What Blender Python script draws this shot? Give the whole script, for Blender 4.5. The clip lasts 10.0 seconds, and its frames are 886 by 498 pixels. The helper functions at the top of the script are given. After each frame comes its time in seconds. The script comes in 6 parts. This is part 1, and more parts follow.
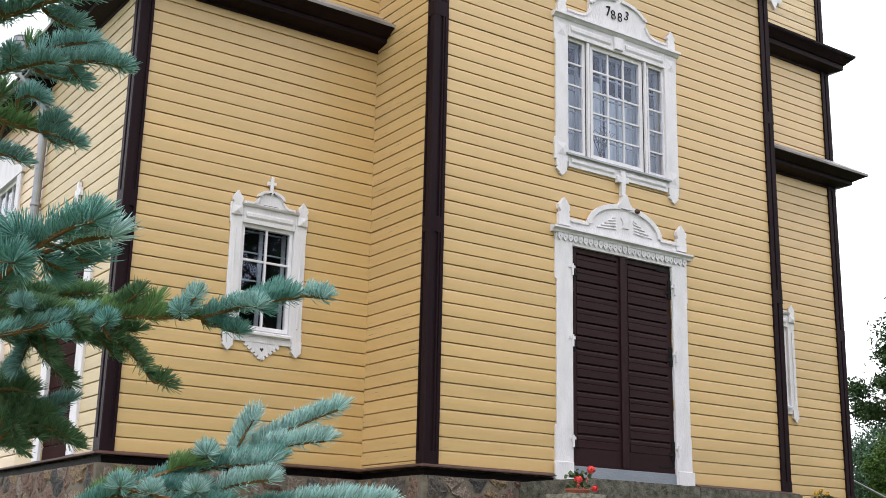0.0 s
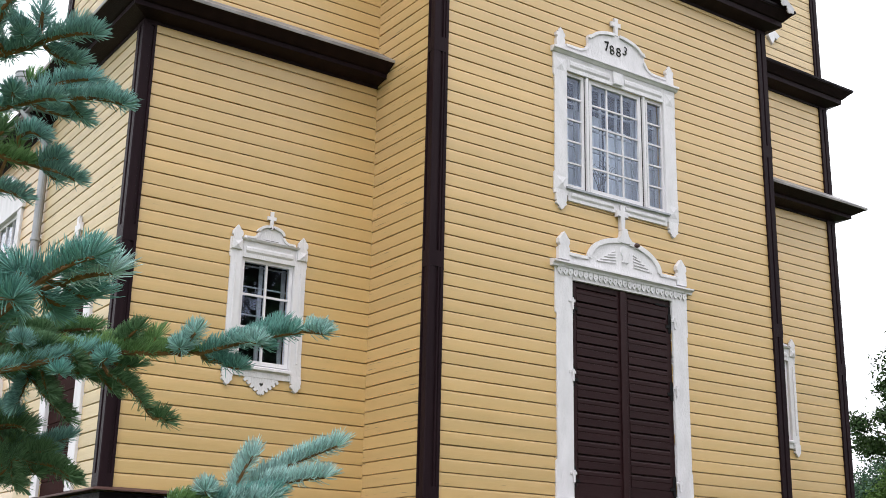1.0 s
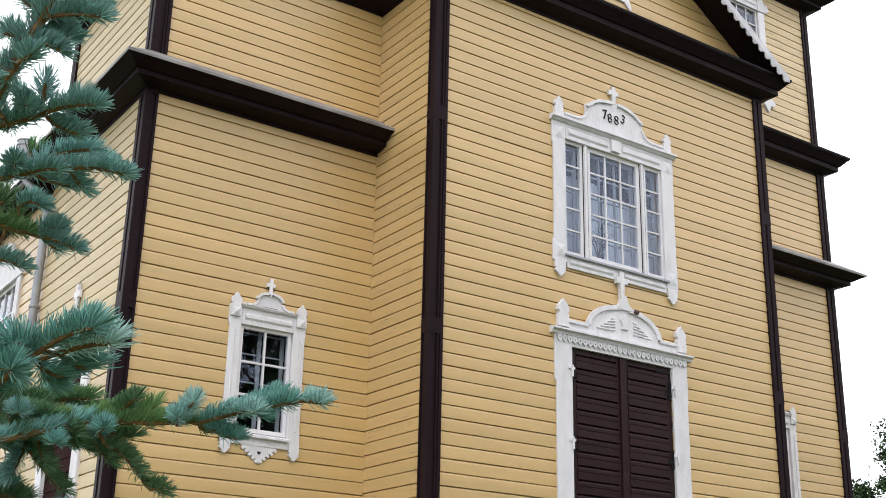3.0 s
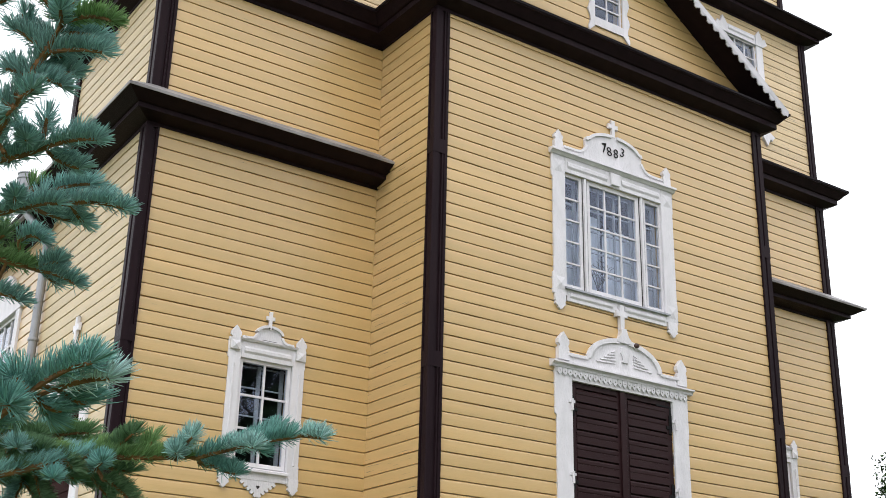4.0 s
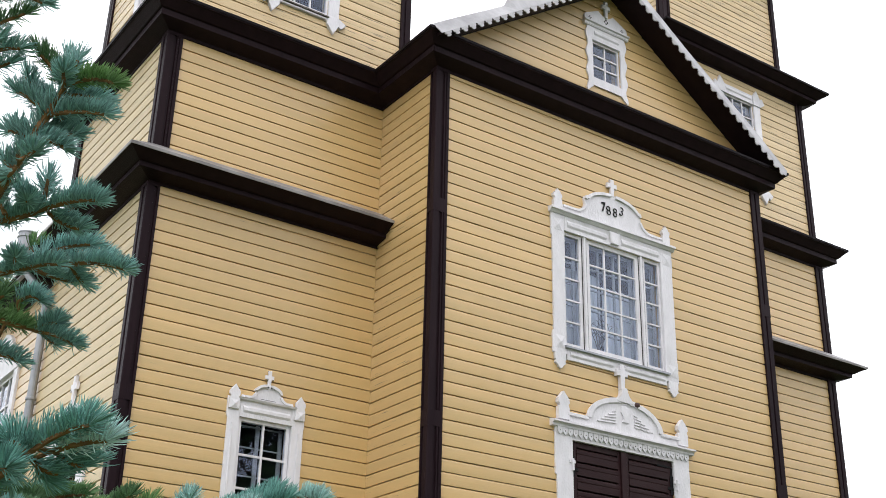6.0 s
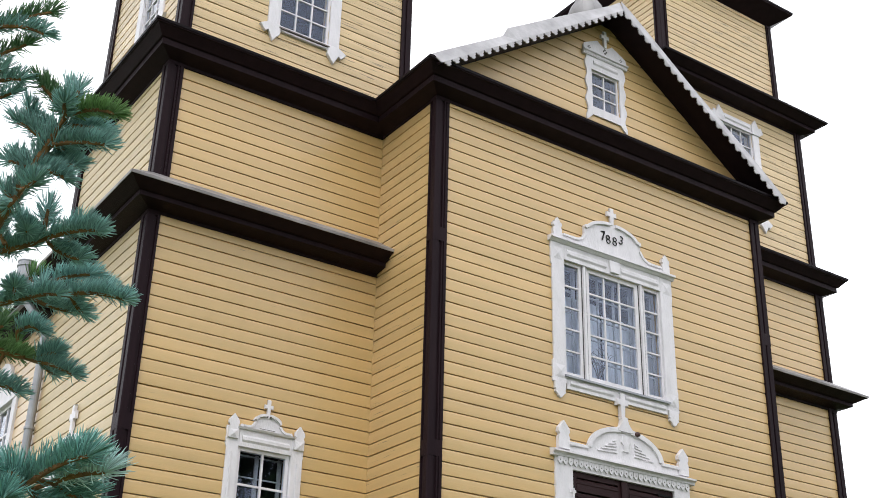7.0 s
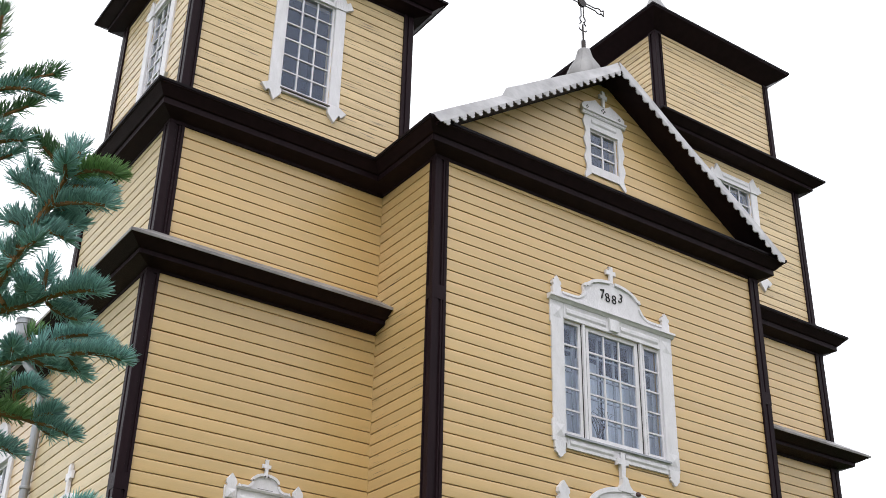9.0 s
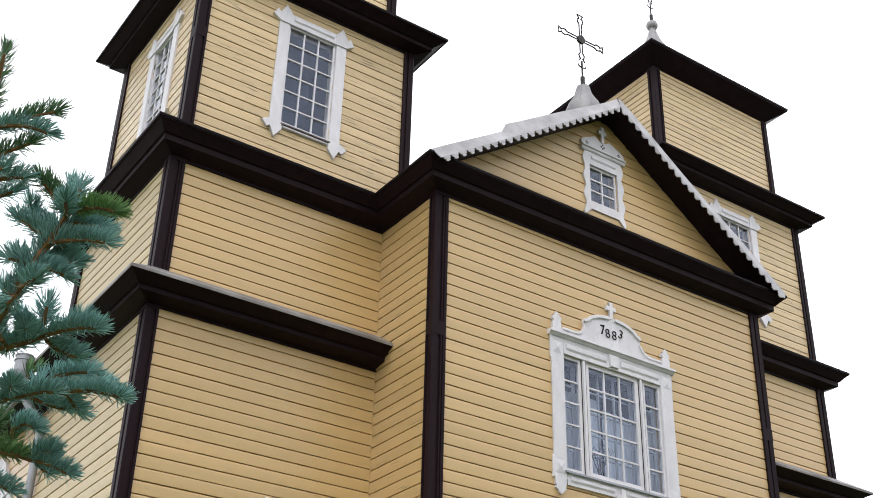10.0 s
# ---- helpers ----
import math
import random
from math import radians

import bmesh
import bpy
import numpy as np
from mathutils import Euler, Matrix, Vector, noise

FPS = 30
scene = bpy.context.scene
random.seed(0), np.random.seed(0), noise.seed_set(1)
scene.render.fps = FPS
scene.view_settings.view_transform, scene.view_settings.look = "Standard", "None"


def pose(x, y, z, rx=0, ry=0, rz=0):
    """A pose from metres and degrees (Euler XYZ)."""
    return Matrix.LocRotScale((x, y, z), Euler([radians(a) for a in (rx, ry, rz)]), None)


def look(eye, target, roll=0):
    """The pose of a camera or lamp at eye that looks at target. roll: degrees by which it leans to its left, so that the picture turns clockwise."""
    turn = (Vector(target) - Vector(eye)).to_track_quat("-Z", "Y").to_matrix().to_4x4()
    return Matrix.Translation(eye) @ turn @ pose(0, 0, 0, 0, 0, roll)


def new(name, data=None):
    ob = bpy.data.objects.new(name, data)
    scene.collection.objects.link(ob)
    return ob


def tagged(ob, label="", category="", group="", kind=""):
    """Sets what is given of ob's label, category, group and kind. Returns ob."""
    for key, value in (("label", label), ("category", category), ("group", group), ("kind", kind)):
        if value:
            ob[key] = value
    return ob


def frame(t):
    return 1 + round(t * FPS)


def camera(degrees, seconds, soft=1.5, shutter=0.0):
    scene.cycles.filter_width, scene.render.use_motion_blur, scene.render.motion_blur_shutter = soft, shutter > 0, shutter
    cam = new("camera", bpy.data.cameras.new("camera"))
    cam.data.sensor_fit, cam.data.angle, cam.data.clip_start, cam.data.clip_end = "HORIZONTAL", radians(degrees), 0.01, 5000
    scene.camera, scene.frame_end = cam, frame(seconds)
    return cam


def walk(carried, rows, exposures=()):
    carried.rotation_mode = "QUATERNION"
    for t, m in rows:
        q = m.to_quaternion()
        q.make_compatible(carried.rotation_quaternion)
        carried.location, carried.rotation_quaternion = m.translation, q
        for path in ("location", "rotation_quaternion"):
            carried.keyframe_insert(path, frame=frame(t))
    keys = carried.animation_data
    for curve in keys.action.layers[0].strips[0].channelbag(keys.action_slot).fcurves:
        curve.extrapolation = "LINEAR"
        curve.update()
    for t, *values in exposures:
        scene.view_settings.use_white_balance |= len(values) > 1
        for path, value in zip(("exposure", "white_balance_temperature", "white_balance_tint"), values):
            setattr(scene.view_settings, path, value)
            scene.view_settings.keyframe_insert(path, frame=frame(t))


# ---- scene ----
cam = camera(40.53, 10.0, soft=0.7)
# the tripod head's pivot, and how far before it the lens sits: tilting up lifts the lens a little
PIVOT, ARM = (-7.193, -10.701, -1.043), 0.10
# seconds, yaw, pitch, roll
TURNS = [
    (0, -34.880, 14.787, -1.293),
    (0.5, -34.872, 15.576, -1.240),
    (1, -34.865, 16.414, -1.211),
    (1.5, -34.876, 17.182, -1.191),
    (2, -34.876, 18.015, -1.186),
    (2.5, -34.884, 18.790, -1.180),
    (4, -34.912, 21.157, -1.204),
    (4.5, -34.921, 21.859, -1.200),
    (5, -34.927, 22.559, -1.199),
    (5.5, -34.931, 23.230, -1.212),
    (7, -34.940, 25.308, -1.197),
    (7.5, -34.952, 25.898, -1.205),
    (8, -34.958, 26.603, -1.206),
    (8.5, -34.984, 27.296, -1.221),
    (9, -34.989, 28.068, -1.219),
    (9.5, -34.980, 28.820, -1.206),
    (10, -34.979, 29.761, -1.192),
]
walk(cam, [(t, pose(*PIVOT, 90 + pitch, roll, yaw) @ pose(0, 0, -ARM)) for t, yaw, pitch, roll in TURNS], [(0.0, 1.0), (4.0, 0.97), (7.5, 0.93), (10.0, 0.82)])

# ---- light: a bright overcast sky ----
SUN_HEIGHT, SUN_TURN = radians(58), radians(-35)
world = bpy.data.worlds.new("sky")
scene.world = world
world.use_nodes = True
wn = world.node_tree.nodes
wl = world.node_tree.links
sky = wn.new("ShaderNodeTexSky")
sky.sky_type, sky.sun_disc = "NISHITA", False
sky.sun_elevation, sky.sun_rotation = SUN_HEIGHT, SUN_TURN
sky_dim = wn.new("ShaderNodeVectorMath")
sky_dim.operation = "SCALE"
sky_dim.inputs["Scale"].default_value = 0.06
cloud = wn.new("ShaderNodeMix")
cloud.data_type = "RGBA"
cloud.inputs["Factor"].default_value = 0.9
cloud.inputs["B"].default_value = (0.93, 0.945, 1.0, 1)
wl.new(sky.outputs["Color"], sky_dim.inputs[0])
wl.new(sky_dim.outputs["Vector"], cloud.inputs["A"])
wl.new(cloud.outputs["Result"], wn["Background"].inputs["Color"])
wn["Background"].inputs["Strength"].default_value = 1.0
sun = new("sun", bpy.data.lights.new("sun", "SUN"))
sun.data.energy, sun.data.angle, sun.data.color = 0.5, radians(40), (1.0, 0.98, 0.95)
sun.matrix_world = look((-14, -20, 40), (0, 0, 0))


# ---- materials ----
def material(name, base, rough=0.6, metal=0.0, second=None, scale=4.0, amount=0.5, grain=(1, 1, 1), bump=0.15,
             bump_scale=40.0, random_value=0.0, spec=0.5, stain=None, stain_scale=1.2, marks=0.0, sheen=0.0, coat=0.0):
    """A painted or natural surface: two colours mixed by noise, fine grain relief, and a change from piece to piece."""
    m = bpy.data.materials.new(name)
    m.use_nodes = True
    n, l = m.node_tree.nodes, m.node_tree.links
    bsdf = n["Principled BSDF"]
    co = n.new("ShaderNodeTexCoord")
    info = n.new("ShaderNodeObjectInfo")
    mp = n.new("ShaderNodeMapping")
    mp.inputs["Scale"].default_value = grain
    shift = n.new("ShaderNodeVectorMath")
    shift.operation = "MULTIPLY_ADD"
    shift.inputs[1].default_value = (37.0, 53.0, 71.0)
    l.new(info.outputs["Random"], shift.inputs[0])
    l.new(co.outputs["Object"], shift.inputs[2])
    l.new(shift.outputs[0], mp.inputs["Vector"])
    big = n.new("ShaderNodeTexNoise")
    big.inputs["Scale"].default_value, big.inputs["Detail"].default_value = scale, 5
    l.new(mp.outputs[0], big.inputs["Vector"])
    mix = n.new("ShaderNodeMix")
    mix.data_type = "RGBA"
    mix.inputs["A"].default_value = (*base, 1)
    mix.inputs["B"].default_value = (*(second or [c * 0.8 for c in base]), 1)
    ramp = n.new("ShaderNodeMapRange")
    ramp.inputs["From Min"].default_value, ramp.inputs["From Max"].default_value = 0.35, 0.7
    ramp.inputs["To Max"].default_value = amount
    l.new(big.outputs["Fac"], ramp.inputs["Value"])
    l.new(ramp.outputs[0], mix.inputs["Factor"])
    colour = mix.outputs["Result"]
    if stain:
        spots = n.new("ShaderNodeTexNoise")
        spots.inputs["Scale"].default_value, spots.inputs["Detail"].default_value, spots.inputs["Roughness"].default_value = stain_scale, 8, 0.7
        l.new(mp.outputs[0], spots.inputs["Vector"])
        sr = n.new("ShaderNodeMapRange")
        sr.inputs["From Min"].default_value, sr.inputs["From Max"].default_value = 0.66, 0.78
        sr.inputs["To Max"].default_value = 0.75
        l.new(spots.outputs["Fac"], sr.inputs["Value"])
        sm = n.new("ShaderNodeMix")
        sm.data_type = "RGBA"
        sm.inputs["B"].default_value = (*stain, 1)
        l.new(colour, sm.inputs["A"])
        l.new(sr.outputs[0], sm.inputs["Factor"])
        colour = sm.outputs["Result"]
    if marks:
        stretch = n.new("ShaderNodeMapping")
        stretch.inputs["Scale"].default_value = (1.5, 14.0, 38.0)
        l.new(shift.outputs[0], stretch.inputs["Vector"])
        mk = n.new("ShaderNodeTexNoise")
        mk.inputs["Scale"].default_value, mk.inputs["Detail"].default_value, mk.inputs["Roughness"].default_value = 1.6, 6, 0.6
        l.new(stretch.outputs[0], mk.inputs["Vector"])
        mr2 = n.new("ShaderNodeMapRange")
        mr2.inputs["From Min"].default_value, mr2.inputs["From Max"].default_value = 0.76 - marks * 0.19, 0.82 - marks * 0.19
        mr2.inputs["To Max"].default_value = 0.85
        l.new(mk.outputs["Fac"], mr2.inputs["Value"])
        mm = n.new("ShaderNodeMix")
        mm.data_type = "RGBA"
        mm.inputs["B"].default_value = (0.13, 0.09, 0.055, 1)
        l.new(colour, mm.inputs["A"])
        l.new(mr2.outputs[0], mm.inputs["Factor"])
        colour = mm.outputs["Result"]
    if random_value:
        hsv = n.new("ShaderNodeHueSaturation")
        rv = n.new("ShaderNodeMapRange")
        rv.inputs["To Min"].default_value, rv.inputs["To Max"].default_value = 1 - random_value, 1 + random_value
        l.new(info.outputs["Random"], rv.inputs["Value"])
        l.new(rv.outputs[0], hsv.inputs["Value"])
        l.new(colour, hsv.inputs["Color"])
        colour = hsv.outputs["Color"]
    l.new(colour, bsdf.inputs["Base Color"])
    fine = n.new("ShaderNodeTexNoise")
    fine.inputs["Scale"].default_value, fine.inputs["Detail"].default_value = bump_scale, 6
    l.new(mp.outputs[0], fine.inputs["Vector"])
    bp = n.new("ShaderNodeBump")
    bp.inputs["Strength"].default_value, bp.inputs["Distance"].default_value = bump, 0.02
    l.new(fine.outputs["Fac"], bp.inputs["Height"])
    l.new(bp.outputs[0], bsdf.inputs["Normal"])
    rr = n.new("ShaderNodeMapRange")
    rr.inputs["To Min"].default_value, rr.inputs["To Max"].default_value = max(rough - 0.12, 0.03), min(rough + 0.12, 1)
    l.new(fine.outputs["Fac"], rr.inputs["Value"])
    l.new(rr.outputs[0], bsdf.inputs["Roughness"])
    bsdf.inputs["Metallic"].default_value = metal
    bsdf.inputs["Sheen Weight"].default_value, bsdf.inputs["Sheen Roughness"].default_value = sheen, 0.4
    bsdf.inputs["Coat Weight"].default_value, bsdf.inputs["Coat Roughness"].default_value = coat, 0.35
    bsdf.inputs["Specular IOR Level"].default_value = spec
    return m


YELLOW = material("yellow_paint", (0.63, 0.415, 0.17), 0.36, 0, (0.515, 0.355, 0.143), 1.5, 0.6, (0.35, 3, 6), 0.06, 18, 0.05,
                  stain=(0.4, 0.27, 0.11), stain_scale=1.7, marks=0.35, sheen=0.3, coat=0.5)
YELLOW_CHIPPED = material("chipped_yellow_paint", (0.63, 0.415, 0.17), 0.36, 0, (0.515, 0.355, 0.143), 1.5, 0.6, (0.35, 3, 6), 0.06, 18, 0.05,
                          stain=(0.4, 0.27, 0.11), stain_scale=1.7, marks=0.72, sheen=0.3, coat=0.5)
# paler copy of YELLOW: the flank's grazing sheen is put into the colour
YELLOW_PALE = material("sheen_pale_yellow_paint", (0.64, 0.5, 0.285), 0.5, 0, (0.5, 0.385, 0.21), 1.5, 0.7, (0.35, 3, 6), 0.25, 18, 0.06,
                       stain=(0.34, 0.27, 0.16), stain_scale=2.0, marks=0.6, sheen=0.2)
YELLOW_OLD = material("worn_yellow_paint", (0.69, 0.51, 0.275), 0.5, 0, (0.56, 0.4, 0.19), 1.5, 0.7, (0.35, 3, 6), 0.3, 18, 0.08,
                      stain=(0.36, 0.28, 0.17), stain_scale=2.6, marks=0.87, sheen=0.3, coat=0.35)
BROWN = material("dark_brown_paint", (0.0155, 0.0085, 0.0112), 0.42, 0, (0.024, 0.0125, 0.0152), 2.5, 0.6, (3, 3, 0.5), 0.2, 25, 0.08, spec=0.06)
TIN_DULL = material("dull_grey_tin", (0.31, 0.3, 0.3), 0.5, 0.2, (0.16, 0.155, 0.16), 3.5, 0.9, (1, 1, 0.6), 0.3, 10, 0.04,
                    stain=(0.1, 0.095, 0.09), stain_scale=3.5)
SIDE_BROWN = material("faded_brown_paint", (0.034, 0.0125, 0.011), 0.8, 0, (0.022, 0.009, 0.0085), 2.0, 0.7, (0.6, 4, 4), 0.2, 22, 0.08, spec=0.05)
# darker copy of BROWN, with the shade of the undersides in its colour
BROWN_SHADED = material("shaded_brown_paint", (0.0065, 0.0035, 0.0052), 0.5, 0, (0.012, 0.0063, 0.0085), 2.0, 0.6, (0.5, 3, 3), 0.3, 25, 0.08, spec=0.12)
DOOR_BROWN = material("brown_door_paint", (0.024, 0.0098, 0.0112), 0.38, 0, (0.033, 0.0145, 0.0155), 2.0, 0.7, (0.6, 4, 4), 0.12, 22, 0.08, spec=0.14)
WHITE = material("white_paint", (0.8, 0.77, 0.8), 0.5, 0, (0.66, 0.64, 0.66), 4.0, 0.75, (2, 2, 0.8), 0.35, 26, 0.03,
                 stain=(0.33, 0.29, 0.25), stain_scale=5.0)
TIN = material("weathered_tin", (0.4, 0.41, 0.44), 0.5, 0.3, (0.26, 0.27, 0.29), 2.5, 0.8, (1, 1, 1), 0.15, 12, 0.04,
               stain=(0.3, 0.28, 0.26), stain_scale=3.0)
TIN_WHITE = material("white_painted_tin", (0.5, 0.485, 0.5), 0.5, 0.1, (0.3, 0.29, 0.3), 3.5, 0.9, (1, 1, 1), 0.5, 9, 0.03,
                     stain=(0.24, 0.23, 0.23), stain_scale=4.0)
TIN_LIGHT = material("pale_tin", (0.34, 0.32, 0.32), 0.5, 0.1, (0.1, 0.092, 0.09), 2.2, 0.9, (1, 1, 1), 0.3, 10, 0.03,
                     stain=(0.2, 0.12, 0.1), stain_scale=5.0)
ROOF = material("grey_roof_sheet", (0.32, 0.32, 0.34), 0.45, 0.5, (0.22, 0.22, 0.24), 1.5, 0.7, (1, 1, 1), 0.1, 10)
IRON = material("black_iron", (0.03, 0.029, 0.03), 0.5, 0.6, (0.06, 0.045, 0.04), 8, 0.6, (1, 1, 1), 0.2, 60)
FLASHING = material("brown_sheet_ledge", (0.085, 0.038, 0.032), 0.6, 0.0, (0.04, 0.02, 0.018), 2, 0.7, (1, 1, 1), 0.15, 12)
MORTAR = material("lime_mortar", (0.2, 0.165, 0.125), 0.9, 0, (0.08, 0.07, 0.06), 6, 0.9, (1, 1, 1), 0.8, 30)
CONCRETE = material("old_concrete", (0.15, 0.14, 0.115), 0.9, 0, (0.03, 0.034, 0.018), 13, 1.0, (1, 1, 1), 1.0, 38,
                    stain=(0.36, 0.35, 0.3), stain_scale=26)
GREY_BLUE = material("grey_blue_sill_paint", (0.25, 0.275, 0.32), 0.5, 0, (0.19, 0.21, 0.25), 3, 0.7, (1, 3, 3), 0.3, 20)
PALE_STONE = material("pale_cap_stone", (0.3, 0.28, 0.23), 0.9, 0, (0.12, 0.12, 0.08), 18, 0.9, (1, 1, 1), 0.9, 40)
CURTAIN = material("white_curtain", (0.8, 0.8, 0.8), 0.9, 0, (0.66, 0.67, 0.7), 5, 0.5, (8, 8, 0.5), 0.1, 20)
# near-black: the gloom of the rooms is put into the colour
PAINTED_DARK = material("painted_dark_interior", (0.025, 0.024, 0.023), 0.8, 0, (0.015, 0.014, 0.013), 2, 0.6)
OLD_WHITE = material("old_white_paint", (0.42, 0.42, 0.43), 0.6, 0, (0.3, 0.29, 0.28), 6, 0.7)
CLAY = material("terracotta", (0.32, 0.1, 0.06), 0.7, 0, (0.24, 0.08, 0.05), 6, 0.6)
BARK = material("grey_brown_bark", (0.1, 0.075, 0.055), 0.9, 0, (0.06, 0.045, 0.035), 8, 0.8, (1, 1, 0.2), 0.8, 30)
WORN_SILL = material("bare_weathered_wood", (0.2, 0.17, 0.15), 0.85, 0, (0.035, 0.028, 0.026), 9, 1.0, (1, 4, 4), 0.5, 30)
BLACK = material("black_paint", (0.012, 0.012, 0.013), 0.6, spec=0.12)
# dark colour laid on as plates for the shade in holes and gaps
GAP_SHADE = material("painted_gap_shade", (0.035, 0.03, 0.028), 0.8)


def stone_material():
    m = bpy.data.materials.new("field_stone")
    m.use_nodes = True
    n, l = m.node_tree.nodes, m.node_tree.links
    bsdf = n["Principled BSDF"]
    info, co = n.new("ShaderNodeObjectInfo"), n.new("ShaderNodeTexCoord")
    ramp = n.new("ShaderNodeValToRGB")
    ramp.color_ramp.interpolation = "CONSTANT"
    shades = [(0.0, (0.2, 0.125, 0.095)), (0.22, (0.07, 0.064, 0.063)), (0.34, (0.17, 0.1, 0.075)), (0.52, (0.25, 0.17, 0.1)),
              (0.7, (0.12, 0.1, 0.09)), (0.84, (0.26, 0.2, 0.165))]
    ramp.color_ramp.elements.remove(ramp.color_ramp.elements[1])
    for i, (at, c) in enumerate(shades):
        e = ramp.color_ramp.elements[0] if i == 0 else ramp.color_ramp.elements.new(at)
        e.position, e.color = at, (*c, 1)
    l.new(info.outputs["Random"], ramp.inputs["Fac"])
    noi = n.new("ShaderNodeTexNoise")
    noi.inputs["Scale"].default_value, noi.inputs["Detail"].default_value, noi.inputs["Roughness"].default_value = 34, 10, 0.85
    l.new(co.outputs["Object"], noi.inputs["Vector"])
    mul = n.new("ShaderNodeMix")
    mul.data_type, mul.blend_type = "RGBA", "OVERLAY"
    mul.inputs["Factor"].default_value = 1.0
    l.new(ramp.outputs["Color"], mul.inputs["A"])
    con = n.new("ShaderNodeMapRange")
    con.inputs["From Min"].default_value, con.inputs["From Max"].default_value = 0.36, 0.66
    l.new(noi.outputs["Fac"], con.inputs["Value"])
    l.new(con.outputs[0], mul.inputs["B"])
    l.new(mul.outputs["Result"], bsdf.inputs["Base Color"])
    bp = n.new("ShaderNodeBump")
    bp.inputs["Strength"].default_value, bp.inputs["Distance"].default_value = 1.0, 0.03
    l.new(noi.outputs["Fac"], bp.inputs["Height"])
    l.new(bp.outputs[0], bsdf.inputs["Normal"])
    bsdf.inputs["Roughness"].default_value = 0.8
    return m


STONE = stone_material()


def glass_material():
    m = bpy.data.materials.new("window_glass")
    m.use_nodes = True
    n, l = m.node_tree.nodes, m.node_tree.links
    bsdf = n["Principled BSDF"]
    bsdf.inputs["Base Color"].default_value = (0.8, 0.88, 1.0, 1)
    bsdf.inputs["Transmission Weight"].default_value = 1.0
    bsdf.inputs["Roughness"].default_value = 0.01
    bsdf.inputs["IOR"].default_value = 1.5
    bsdf.inputs["Specular Tint"].default_value = (0.7, 0.78, 1.0, 1)
    noi = n.new("ShaderNodeTexNoise")
    noi.inputs["Scale"].default_value = 3.0
    co = n.new("ShaderNodeTexCoord")
    l.new(co.outputs["Object"], noi.inputs["Vector"])
    bp = n.new("ShaderNodeBump")
    bp.inputs["Strength"].default_value, bp.inputs["Distance"].default_value = 0.05, 0.02
    l.new(noi.outputs["Fac"], bp.inputs["Height"])
    l.new(bp.outputs[0], bsdf.inputs["Normal"])
    return m


GLASS = glass_material()


# ---- mesh helpers ----
def finish(name, bm, mat, parent=None, label="", m=None, smooth=False):
    bmesh.ops.recalc_face_normals(bm, faces=bm.faces)
    me = bpy.data.meshes.new(name)
    bm.to_mesh(me)
    bm.free()
    me.materials.append(mat)
    if smooth:
        for f in me.polygons:
            f.use_smooth = True
    ob = new(name, me)
    if m is not None:
        ob.matrix_basis = m
    if parent is not None:
        ob.parent = parent
    if label:
        tagged(ob, label)
    return ob


def part(name, bm, mat, parent, label="", m=None, smooth=False):
    return finish(name, bm, mat, parent, label, m, smooth)


def thing(name, label, category, at=(0, 0, 0), group="", kind=""):
    ob = new(name)
    ob.empty_display_size = 0.3
    ob.location = at
    return tagged(ob, label, category, group, kind)


def box(bm, x0, x1, y0, y1, z0, z1, bevel=0.0):
    vs = [bm.verts.new((x, y, z)) for x in (x0, x1) for y in (y0, y1) for z in (z0, z1)]
    quads = [(0, 1, 3, 2), (4, 6, 7, 5), (0, 4, 5, 1), (2, 3, 7, 6), (0, 2, 6, 4), (1, 5, 7, 3)]
    fs = [bm.faces.new([vs[i] for i in q]) for q in quads]
    if bevel:
        es = list({e for f in fs for e in f.edges})
        bmesh.ops.bevel(bm, geom=es, offset=bevel, segments=1, affect="EDGES")
    return bm


def plate(bm, outline, y0, y1, bevel=0.0):
    """A flat shape in the x-z plane, given a thickness from y0 (front) to y1."""
    a = [bm.verts.new((x, y0, z)) for x, z in outline]
    b = [bm.verts.new((x, y1, z)) for x, z in outline]
    k = len(outline)
    front = bm.faces.new(a)
    bm.faces.new(b[::-1])
    for i in range(k):
        bm.faces.new((a[i], b[i], b[(i + 1) % k], a[(i + 1) % k]))
    if bevel:
        bmesh.ops.bevel(bm, geom=list(front.edges), offset=bevel, segments=1, affect="EDGES")
    return bm


def extrude_x(bm, section, x0, x1):
    """A section of (y, z) points drawn out along x."""
    a = [bm.verts.new((x0, y, z)) for y, z in section]
    b = [bm.verts.new((x1, y, z)) for y, z in section]
    k = len(section)
    bm.faces.new(a)
    bm.faces.new(b[::-1])
    for i in range(k):
        bm.faces.new((a[i], a[(i + 1) % k], b[(i + 1) % k], b[i]))
    return bm


def rod(bm, p, q, r0, r1=None, seg=8):
    """A tapered round bar from p to q."""
    p, q = Vector(p), Vector(q)
    r1 = r0 if r1 is None else r1
    d = (q - p).normalized()
    s = d.orthogonal().normalized()
    u = d.cross(s)
    ra, rb = [], []
    for i in range(seg):
        a = 2 * math.pi * i / seg
        w = s * math.cos(a) + u * math.sin(a)
        ra.append(bm.verts.new(p + w * r0))
        rb.append(bm.verts.new(q + w * r1))
    for i in range(seg):
        j = (i + 1) % seg
        bm.faces.new((ra[i], ra[j], rb[j], rb[i]))
    bm.faces.new(ra[::-1])
    bm.faces.new(rb)
    return bm


